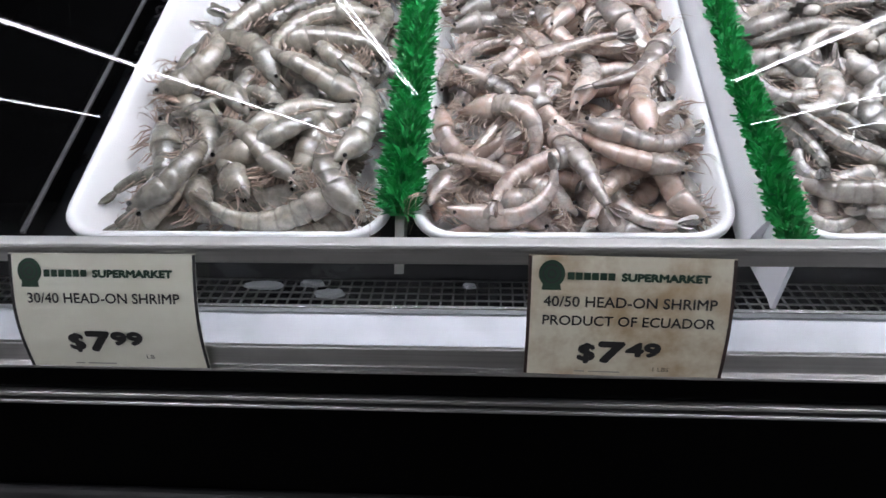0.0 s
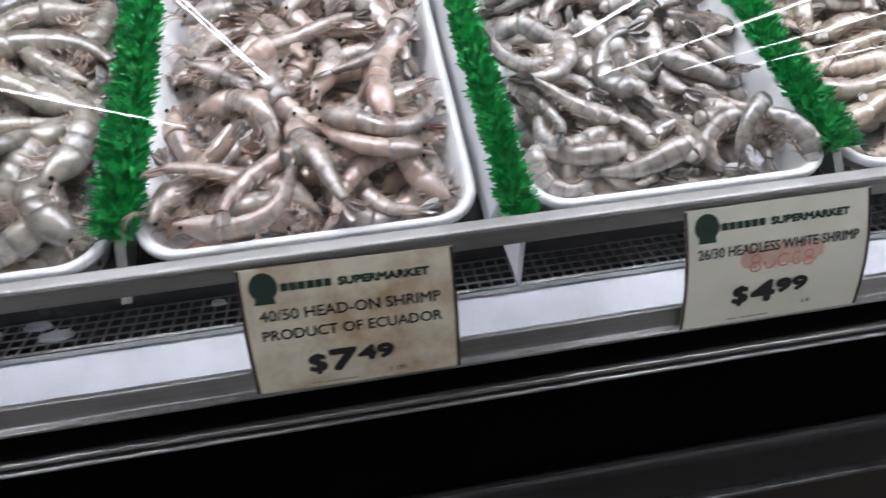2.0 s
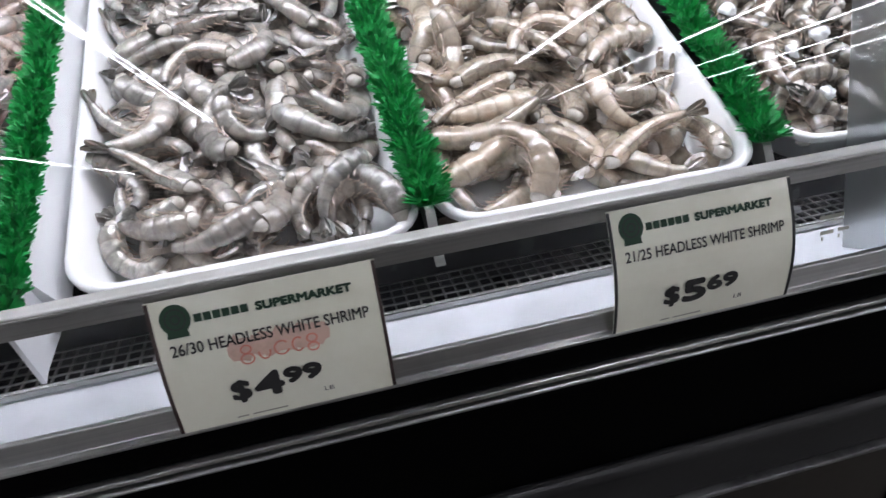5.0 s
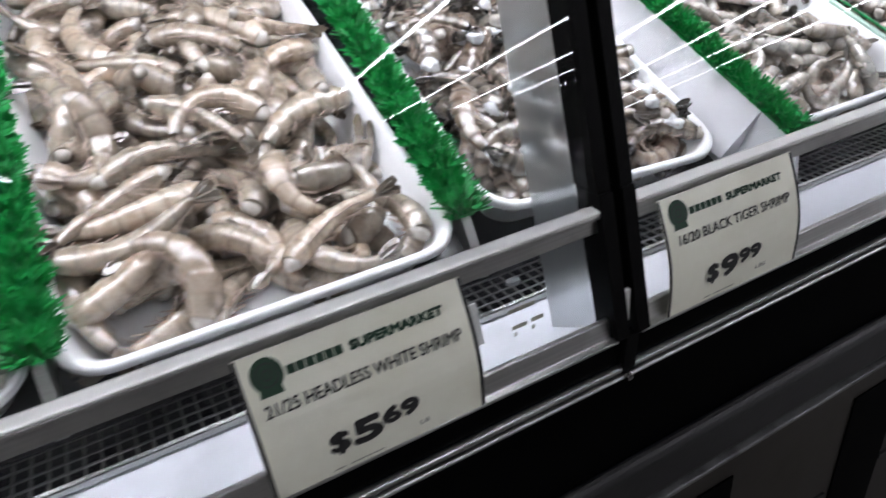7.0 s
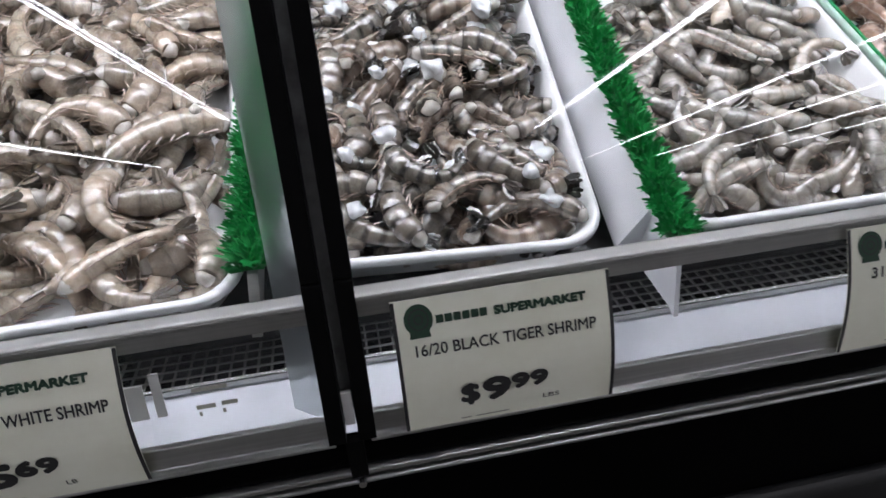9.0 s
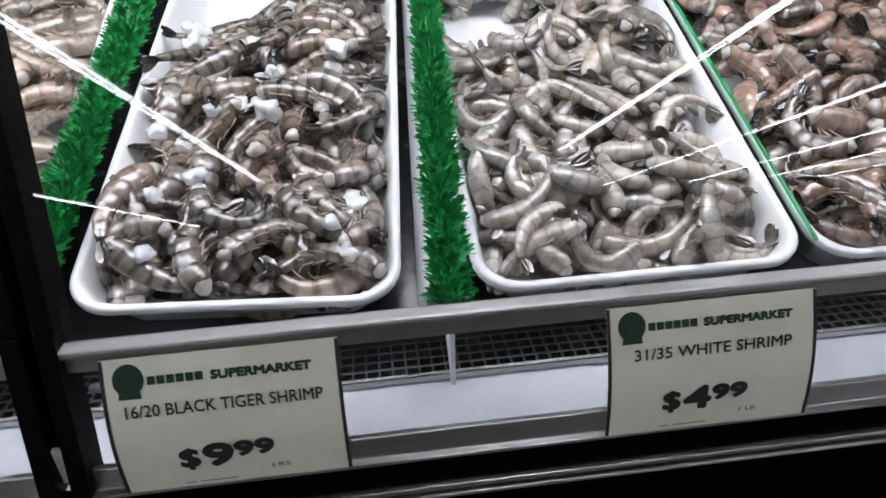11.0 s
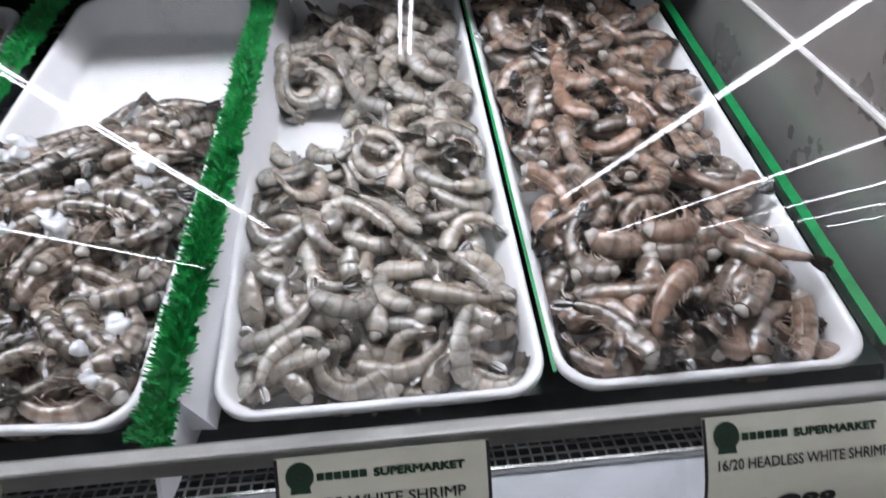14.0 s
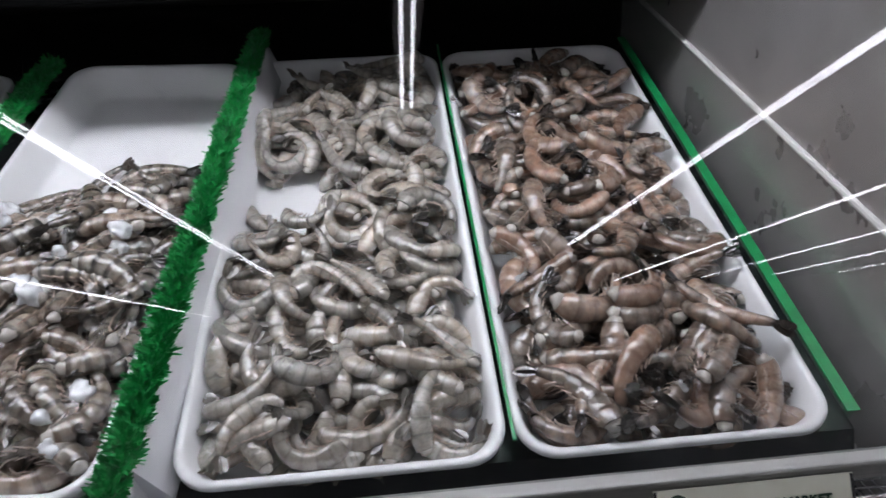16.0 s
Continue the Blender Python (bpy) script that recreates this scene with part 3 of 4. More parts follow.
grass("grass_divider", -0.046, 0.001, 0.038, "low green plastic grass strip between two shrimp trays", seed=1)
grass("grass_divider", 0.295, 0.028, 0.026, "green plastic grass strip along a white divider board", board=True, tip=(0.424, 0.882), seed=2, tall=0.024)
grass("grass_divider", 0.628, 0.001, 0.036, "low green plastic grass strip between two shrimp trays", seed=3)
grass("grass_divider", 0.970, 0.001, 0.036, "low green plastic grass strip between two shrimp trays", seed=4, askew=3.6)
grass("grass_divider", 1.320, 0.034, 0.028, "green plastic grass strip along a white divider board", board=True, tip=(0.400, 0.886), seed=5, tall=0.025, askew=3.2)


def sheet_divider(x, zt, th, mat, strip, label):
    thing = empty("clear_divider", BED @ pose(x, 0, 0), label, "tray divider")
    part("sheet", profile_bm([(0.0, -0.0565), (0.0, zt), (0.752, zt), (0.752, -0.0565)], -th / 2, th / 2), mat, thing).visible_shadow = False
    part("top_edge", profile_bm([(0.0, zt), (0.0, zt + 0.002), (0.752, zt + 0.002), (0.752, zt)], -th / 2 - strip, th / 2 + strip, 0.0005), MAT_GREEN, thing, "green edge")


sheet_divider(1.656, 0.008, 0.0022, MAT_ACRYLIC, 0.0004, "clear plastic divider with a thin green edge")
sheet_divider(1.982, 0.004, 0.004, MAT_ACRYLIC, 0.0045, "flat green-edged plastic divider beside the end panel")


# ---- price cards ----
CARD_W, CARD_H = 0.157, 0.1008


def on_card(x, v, lift, bulge):
    """From the card's own measures (x across from its middle, v down from its top) to its place."""
    f = v / CARD_H
    z = 0.9725 - v * 0.985
    y = 0.3605 - f * 0.0215 - bulge * math.sin(math.pi * min(max(f, 0), 1)) - lift
    return Vector((x, y, z))


def letters(text, size, width, bold=0.0):
    """Lettering in the plane; bold type is the same lettering laid a hair apart several times."""
    cu = bpy.data.curves.new("lettering", "FONT")
    cu.body, cu.size, cu.resolution_u = text, size, 3
    cu.align_x = "CENTER"
    ob = bpy.data.objects.new("lettering", cu)
    scene.collection.objects.link(ob)
    bpy.context.view_layer.update()
    me = bpy.data.meshes.new_from_object(ob.evaluated_get(bpy.context.evaluated_depsgraph_get()))
    bpy.data.objects.remove(ob)
    bm = bmesh.new()
    bm.from_mesh(me)
    bpy.data.meshes.remove(me)
    xs = [v.co.x for v in bm.verts]
    if width:
        s, c = width / (max(xs) - min(xs)), (max(xs) + min(xs)) / 2
        for v in bm.verts:
            v.co.x = (v.co.x - c) * s
    if bold:
        first = bm.copy()
        flat = bpy.data.meshes.new("lettering")
        first.to_mesh(flat)
        first.free()
        for i in range(8):
            a = math.tau * i / 8
            other = flat.copy()
            other.transform(Matrix.Translation((bold * math.cos(a), bold * math.sin(a), 0.00002 * (i + 1))))
            bm.from_mesh(other)
            bpy.data.meshes.remove(other)
        bpy.data.meshes.remove(flat)
    return bm


def price_card(cx, lines, dollars, cents, unit, old=False, marker=False, bulge=0.006, slant=0.0, edge=None):
    thing = empty("price_card", pose(cx, 0, 0, 0, slant, 0), "%s price card for shrimp in the steel price channel" % ("stained cream" if old else "cream"), "price card", "price cards")
    thing.matrix_basis = pose(cx, 0, 0.92) @ pose(0, 0, 0, 0, slant, 0) @ pose(0, 0, -0.92)
    rows, hw = 14, CARD_W / 2

    def strip(x0, x1, v0, v1, lift, thick, n=rows):
        bm = bmesh.new()
        ring = []
        for i in range(n + 1):
            v = v0 + (v1 - v0) * i / n
            ring.append([bm.verts.new(on_card(x, v, l, bulge)) for x, l in ((x0, lift), (x1, lift), (x1, lift - thick), (x0, lift - thick))])
        for a, b in zip(ring, ring[1:]):
            for k in range(4):
                bm.faces.new((a[k], a[(k + 1) % 4], b[(k + 1) % 4], b[k]))
        bm.faces.new(ring[0])
        bm.faces.new(ring[-1][::-1])
        bmesh.ops.recalc_face_normals(bm, faces=bm.faces)
        return bm

    def words(text, size, width, x, v, mat, name="lettering", bold=0.0, label=""):
        bm = letters(text, size, width, bold)
        for q in bm.verts:
            q.co = on_card(x + q.co.x, v - q.co.y, 0.0009 + q.co.z, bulge)
        ob = part(name, bm, mat, thing, label)
        if bold:
            tagged(ob, kind="stuff")

    card = part("card", strip(-hw, hw, 0.0, CARD_H, 0.0, 0.0006), MAT_CARD_OLD if old else MAT_CARD, thing, smooth=False)
    for s in (-1, 1):
        x0, x1 = sorted((s * hw, s * (hw - 0.0026)))
        part("edge_strip", strip(x0, x1, 0.0005, CARD_H - 0.0005, 0.0004, 0.0003), edge or MAT_INK, thing, "dark card edge")
    # emblem: a round badge on a small foot
    bm = bmesh.new()
    pts = [on_card(-hw + 0.018 + 0.0102 * math.cos(a), 0.0132 + 0.0102 * math.sin(a), 0.0009, bulge) for a in [math.tau * i / 24 for i in range(24)]]
    bm.faces.new([bm.verts.new(p) for p in pts][::-1])
    foot = [on_card(-hw + 0.018 + a, b, 0.0011, bulge) for a, b in ((-0.0065, 0.019), (0.0065, 0.019), (0.0075, 0.0252), (-0.0075, 0.0252))]
    bm.faces.new([bm.verts.new(p) for p in foot])
    part("emblem", bm, MAT_INK_GREEN, thing, "dark green round emblem")
    bm = bmesh.new()
    for r0, r1 in ((0.0062, 0.0072), (0.0024, 0.0034)):
        for i in range(16):
            a, b = math.tau * i / 16, math.tau * (i + 0.8) / 16
            q = [on_card(-hw + 0.018 + r * math.cos(c), 0.013 + r * math.sin(c), 0.0013, bulge) for r, c in ((r0, a), (r1, a), (r1, b), (r0, b))]
            bm.faces.new([bm.verts.new(p) for p in q])
    tagged(part("emblem_ring", bm, MAT_INK, thing), kind="stuff")
    # shop heading: blocks for the name, then the plain word
    bm = bmesh.new()
    for i in range(6):
        x0 = -hw + 0.0300 + i * 0.0062
        q = [on_card(x0 + a, b, 0.0009, bulge) for a, b in ((0, 0.0118), (0.0052, 0.0118), (0.0052, 0.0172), (0, 0.0172))]
        bm.faces.new([bm.verts.new(p) for p in q])
    tagged(part("name_bar", bm, MAT_INK_GREEN, thing, "dark green heading blocks"), kind="stuff")
    words("SUPERMARKET", 0.0074, 0.066, 0.0260, 0.0172, MAT_INK_GREEN, "heading", 0.00055)
    for i, (text, w) in enumerate(lines):
        words(text, 0.0114, w, 0.0, 0.0378 + i * 0.0152, MAT_INK, bold=0.00016)
    base = 0.0815 if len(lines) < 2 else 0.0855
    words("$", 0.0215, 0.0120, -0.0300, base - 0.001, MAT_INK, "price", 0.0011)
    words(dollars, 0.0255, 0.0185, -0.0105, base, MAT_INK, "price", 0.0016)
    words(cents, 0.0165, 0.0255, 0.0140, base - 0.0062, MAT_INK, "price", 0.0012)
    words(unit, 0.0056, 0.0070 if len(unit) < 3 else 0.0125, 0.030, base + 0.0085, MAT_INK)
    bm = bmesh.new()
    for x0, x1 in ((-0.038, -0.030), (-0.027, -0.002)):
        q = [on_card(a, b, 0.0009, bulge) for a, b in ((x0, 0.0955), (x1, 0.0955), (x1, 0.0967), (x0, 0.0967))]
        bm.faces.new([bm.verts.new(p) for p in q])
    part("small_print", bm, MAT_INK_GREY, thing, "unreadable small print")
    if marker:
        rnd = random.Random(5)
        bm = bmesh.new()
        for j in range(9):
            x0 = -0.026 + 0.058 * j / 8
            q = [on_card(x0 + 0.0065 * math.cos(a) * rnd.uniform(0.8, 1.2), 0.0415 + 0.0095 * math.sin(a) * rnd.uniform(0.7, 1.2), 0.0003 + 0.00004 * j, bulge) for a in [math.tau * i / 12 for i in range(12)]]
            bm.faces.new([bm.verts.new(p) for p in q][::-1])
        tagged(part("marker_smear", bm, MAT_PINK, thing, "pink rubbed-out marker"), kind="stuff")
        bm = bmesh.new()

        def loop(cx2, cv, rx, rv, a0, a1, n=16):
            prev = None
            for i in range(n + 1):
                a = a0 + (a1 - a0) * i / n
                o = [bm.verts.new(on_card(cx2 + (rx + e) * math.cos(a), cv + (rv + e) * math.sin(a), 0.0013, bulge)) for e in (-0.0006, 0.0006)]
                if prev:
                    bm.faces.new((prev[0], prev[1], o[1], o[0]))
                prev = o
        loop(-0.020, 0.0425, 0.0035, 0.0030, 0, math.tau)
        loop(-0.020, 0.0495, 0.0045, 0.0038, 0, math.tau)
        loop(-0.008, 0.0460, 0.0040, 0.0060, 0, math.pi)
        loop(0.004, 0.0465, 0.0050, 0.0050, 0.4, 5.6)
        loop(0.0155, 0.0465, 0.0040, 0.0050, 0.8, 5.4)
        loop(0.0255, 0.0440, 0.0035, 0.0030, 0, math.tau)
        loop(0.0255, 0.0505, 0.0038, 0.0030, 0, math.tau)
        part("marker_scrawl", bm, MAT_RED, thing, "faded red handwriting")
    return thing


price_card(-0.273, [("30/40 HEAD-ON SHRIMP", 0.128)], "7", "99", "LB", bulge=0.008)
price_card(0.1475, [("40/50 HEAD-ON SHRIMP", 0.132), ("PRODUCT OF ECUADOR", 0.132)], "7", "49", "1 LBS", old=True, slant=1.2, edge=MAT_EDGE)
price_card(0.4855, [("26/30 HEADLESS WHITE SHRIMP", 0.136)], "4", "99", "LB", marker=True, edge=MAT_EDGE)
price_card(0.8190, [("21/25 HEADLESS WHITE SHRIMP", 0.136)], "5", "69", "LB", bulge=0.009)
price_card(1.1545, [("16/20 BLACK TIGER SHRIMP", 0.130)], "9", "99", "LBS", bulge=0.008)
price_card(1.4990, [("31/35 WHITE SHRIMP", 0.118)], "4", "99", "1 LB")
price_card(1.8180, [("16/20 HEADLESS WHITE SHRIMP", 0.136)], "8", "99", "LB", bulge=0.009)

# small unreadable print on the lower glass near the joint
bm = bmesh.new()
for xa, xb, z in ((0.935, 0.948, 0.9130), (0.952, 0.963, 0.9135), (0.934, 0.958, 0.9260), (0.936, 0.938, 0.9080), (0.952, 0.954, 0.9080)):
    vs = [bm.verts.new((a, gy(b) + 0.0055, b)) for a, b in ((xa, z), (xb, z), (xb, z + 0.0032), (xa, z + 0.0032))]
    bm.faces.new(vs)
part("glass_print", bm, MAT_INK_GREY, case, "small unreadable print on the glass")


# ---- shrimps ----
def spine(length, curl, bend, n=29):
    """Points and headings of a curled back line in the plane, and how far along each lies. It curls more towards the tail."""
    pts, heads, x, y, a = [], [], 0.0, 0.0, curl * 0.45
    for i in range(n):
        s = i / (n - 1)
        pts.append(Vector((x, y, bend * math.sin(s * math.pi * 1.3) * length)))
        heads.append(a)
        a -= curl / (n - 1) * (0.5 + 1.0 * s)
        x += length / (n - 1) * math.cos(a)
        y += length / (n - 1) * math.sin(a)
    mid = sum(pts, Vector()) / n
    return [p - mid for p in pts], heads


def body_radius(s, r, head_on):
    """Six shell plates, each bulging and lapping over the next one."""
    front = 0.80 + 0.20 * min(1, s / 0.14) if not head_on else 0.95
    back = 1.0 - 0.62 * max(0, (s - 0.20) / 0.80) ** 1.25
    ph = (s * 6) % 1.0
    plate = 0.93 + 0.13 * math.sin(math.pi * min(1, ph * 0.62 + 0.12)) if 0.02 < s < 0.98 else 0.97
    return r * front * back * plate


def shrimp(k, seed, length, r, curl, head_on, mats, label, group):
    """One shrimp on its side: body, tail fan, legs, and a head with feelers or a cut end."""
    rnd = random.Random(seed)
    sh = mats
    thing = empty(NAMES[k], pose(0, 0, 0), label, "shrimp", group)
    rings = [0.0]
    for g in range(6):
        rings += [(g + f) / 6 for f in (0.03, 0.16, 0.42, 0.72, 0.95)]
    rings.append(1.0)
    pts, heads = spine(length, curl, rnd.uniform(-0.09, 0.09))
    n = len(pts)

    def at(s):
        f = min(max(s, 0), 1) * (n - 1)
        i = min(int(f), n - 2)
        return pts[i].lerp(pts[i + 1], f - i), heads[i] + (heads[i + 1] - heads[i]) * (f - i)

    SIDES = 14

    def loft_body(rs, radius, name, mat, cap0=True, uvs=True, wob=0.03):
        bm = bmesh.new()
        uvl = bm.loops.layers.uv.new("UVMap")
        grid = []
        for s, (c, h) in rs:
            back = Vector((-math.sin(h), math.cos(h), 0))
            rr = radius(s)
            row = []
            for j in range(SIDES):
                a = math.tau * j / SIDES
                up, side = math.cos(a), math.sin(a)
                e = rr * (1.08 if up > 0 else 0.86) * (1 + wob * noise.noise((s * 9 + seed, up * 2, side * 2)))
                row.append(bm.verts.new(c + back * (up * e) + Vector((0, 0, side * rr * 0.80))))
            grid.append((s, row))
        for (s0, a), (s1, b) in zip(grid, grid[1:]):
            for j in range(SIDES):
                f = bm.faces.new((a[j], a[(j + 1) % SIDES], b[(j + 1) % SIDES], b[j]))
                f.smooth = True
                for lp, (ss, jj) in zip(f.loops, ((s0, j), (s0, j + 1), (s1, j + 1), (s1, j))):
                    lp[uvl].uv = (ss, jj / SIDES)
        for row, ss in ((grid[0][1], grid[0][0]), (grid[-1][1][::-1], grid[-1][0])):
            f = bm.faces.new(row)
            for lp in f.loops:
                lp[uvl].uv = (ss, 0.25)
        bmesh.ops.recalc_face_normals(bm, faces=bm.faces)
        return part(name, bm, mat, thing)

    loft_body([(s, at(s)) for s in rings], lambda s: body_radius(s, r, head_on), "body", sh)
    # tail fan
    c, h = at(1.0)
    fwd, back = Vector((math.cos(h), math.sin(h), 0)), Vector((-math.sin(h), math.cos(h), 0))
    bm = bmesh.new()
    uvl = bm.loops.layers.uv.new("UVMap")
    spread = rnd.uniform(0.25, 0.6)
    for j in range(5):
        a = (j - 2) * spread * 0.5
        d = (fwd * math.cos(a) + Vector((0, 0, 1)) * math.sin(a) * 0.7 + back * math.sin(a) * 0.6).normalized()
        w = d.cross(back if j % 2 else Vector((0, 0, 1))).normalized()
        w = (w + back * 0.3).normalized()
        nrm = d.cross(w).normalized()
        ln, wd = r * (1.9 if j != 2 else 1.6), r * 0.36
        base = c - fwd * r * 0.25 + nrm * (j - 2) * 0.0004
        out = [(0, 0.35), (0.4, 0.9), (0.75, 1.0), (1.0, 0.35)]
        top = [base + d * ln * u + w * wd * q for u, q in out] + [base + d * ln * u - w * wd * q for u, q in reversed(out)]
        va = [bm.verts.new(p + nrm * 0.0004) for p in top]
        vb = [bm.verts.new(p - nrm * 0.0004) for p in top]
        for f in [bm.faces.new(va), bm.faces.new(vb[::-1])] + [bm.faces.new((va[i], vb[i], vb[(i + 1) % 8], va[(i + 1) % 8])) for i in range(8)]:
            for lp in f.loops:
                lp[uvl].uv = (0.99, 0.1)
    bmesh.ops.recalc_face_normals(bm, faces=bm.faces)
    part("tail_fan", bm, sh, thing)
    # swimming legs under the belly
    bm = bmesh.new()
    for g in range(7):
        for sd in (-1, 1):
            s = (g * 0.7 + 0.4 + rnd.uniform(-0.1, 0.1)) / 6
            c, h = at(s)
            fwd, back = Vector((math.cos(h), math.sin(h), 0)), Vector((-math.sin(h), math.cos(h), 0))
            rr = body_radius(s, r, head_on)
            p = c - back * rr * 0.75 + Vector((0, 0, sd * rr * 0.35))
            q = p - back * r * rnd.uniform(0.2, 0.6) + fwd * r * rnd.uniform(0.3, 1.1) + Vector((0, 0, sd * r * 0.2))
            tube(bm, [p, p.lerp(q, 0.5) + fwd * 0.001, q], r * 0.085, 4, 0.3)
    part("legs", bm, MAT_LEG, thing)
    if head_on:
        c0, h0 = at(0)
        fwd, back = Vector((-math.cos(h0), -math.sin(h0), 0)), Vector((-math.sin(h0), math.cos(h0), 0))
        hl = length * 0.46
        rs = []
        for i in range(9):
            f = i / 8
            rs.append((f * -1.0, (c0 + fwd * (hl * f - 0.002) - back * (hl * 0.10 * f * f), h0)))
        prof = [1.12, 1.16, 1.14, 1.06, 0.93, 0.76, 0.56, 0.36, 0.14]
        loft_body([(0.02 - 0.001 * i, rs[i][1]) for i in range(9)], lambda s: r * prof[min(8, max(0, round((0.02 - s) / 0.001)))], "head", sh)
        tipc = rs[6][1][0]
        bm = bmesh.new()
        tube(bm, [tipc + back * r * 0.45, tipc + fwd * hl * 0.25 + back * r * 0.55, tipc + fwd * hl * 0.5 + back * r * 0.75], r * 0.13, 4, 0.1)
        part("rostrum", bm, MAT_LEG, thing)
        for sd in (-1, 1):
            bm = bmesh.new()
            bmesh.ops.create_icosphere(bm, subdivisions=1, radius=r * 0.19, matrix=Matrix.Translation(tipc + fwd * r * 0.25 + back * r * 0.28 + Vector((0, 0, sd * r * 0.48))))
            part("eye", bm, MAT_EYE, thing, "black eye", True)
        bm = bmesh.new()
        for j in range(7):
            d = (fwd + back * rnd.uniform(-0.7, 0.7) + Vector((0, 0, rnd.uniform(0.0, 0.25)))).normalized()
            e = d.cross(Vector((0, 0, 1))) * rnd.uniform(-1, 1)
            ln = length * rnd.uniform(0.2, 0.42)
            tube(bm, [tipc + d * ln * f + e * ln * f * f * 0.6 + Vector((0, 0, 0.012 * math.sin(f * math.pi))) for f in (0, 0.2, 0.4, 0.6, 0.8, 1.0)], 0.0005, 3, 0.3)
        part("feelers", bm, MAT_LEG, thing)
        bm = bmesh.new()
        for j in range(14):
            p = c0 + fwd * hl * (0.10 + 0.05 * j) - back * r * 0.85 + Vector((0, 0, rnd.uniform(-0.4, 0.4) * r))
            q = p - back * r * rnd.uniform(0.8, 1.9) + fwd * r * rnd.uniform(-0.6, 0.9)
            tube(bm, [p, p.lerp(q, 0.5) + fwd * r * 0.3, q], r * 0.075, 4, 0.4)
        part("walking_legs", bm, MAT_LEG, thing)
    else:
        c0, h0 = at(0)
        fwd = Vector((-math.cos(h0), -math.sin(h0), 0))
        bm = bmesh.new()
        bmesh.ops.create_icosphere(bm, subdivisions=2, radius=r * 0.62)
        for v in bm.verts:
            v.co = v.co * (1 + 0.45 * noise.noise(v.co * 150 + Vector((seed, 0, 0))))
            v.co.z *= 0.8
            v.co += c0 + fwd * r * rnd.uniform(-0.05, 0.05)
        part("cut_meat", bm, MAT_MEAT, thing, "pale cut end", True)
    foot = [(pts[i].x, pts[i].y, body_radius(i / (n - 1), r, head_on)) for i in range(0, n, 2)]
    ct, ht2 = at(1.0)
    foot.append((ct.x + math.cos(ht2) * r * 1.3, ct.y + math.sin(ht2) * r * 1.3, r * 0.4))
    if head_on:
        foot.append((tipc.x + fwd.x * length * 0.32, tipc.y + fwd.y * length * 0.32, 0.003))
        foot += [(rs[i][1][0].x, rs[i][1][0].y, r * prof[i]) for i in (2, 4, 6)]
    return thing, foot


CELL = 0.0025


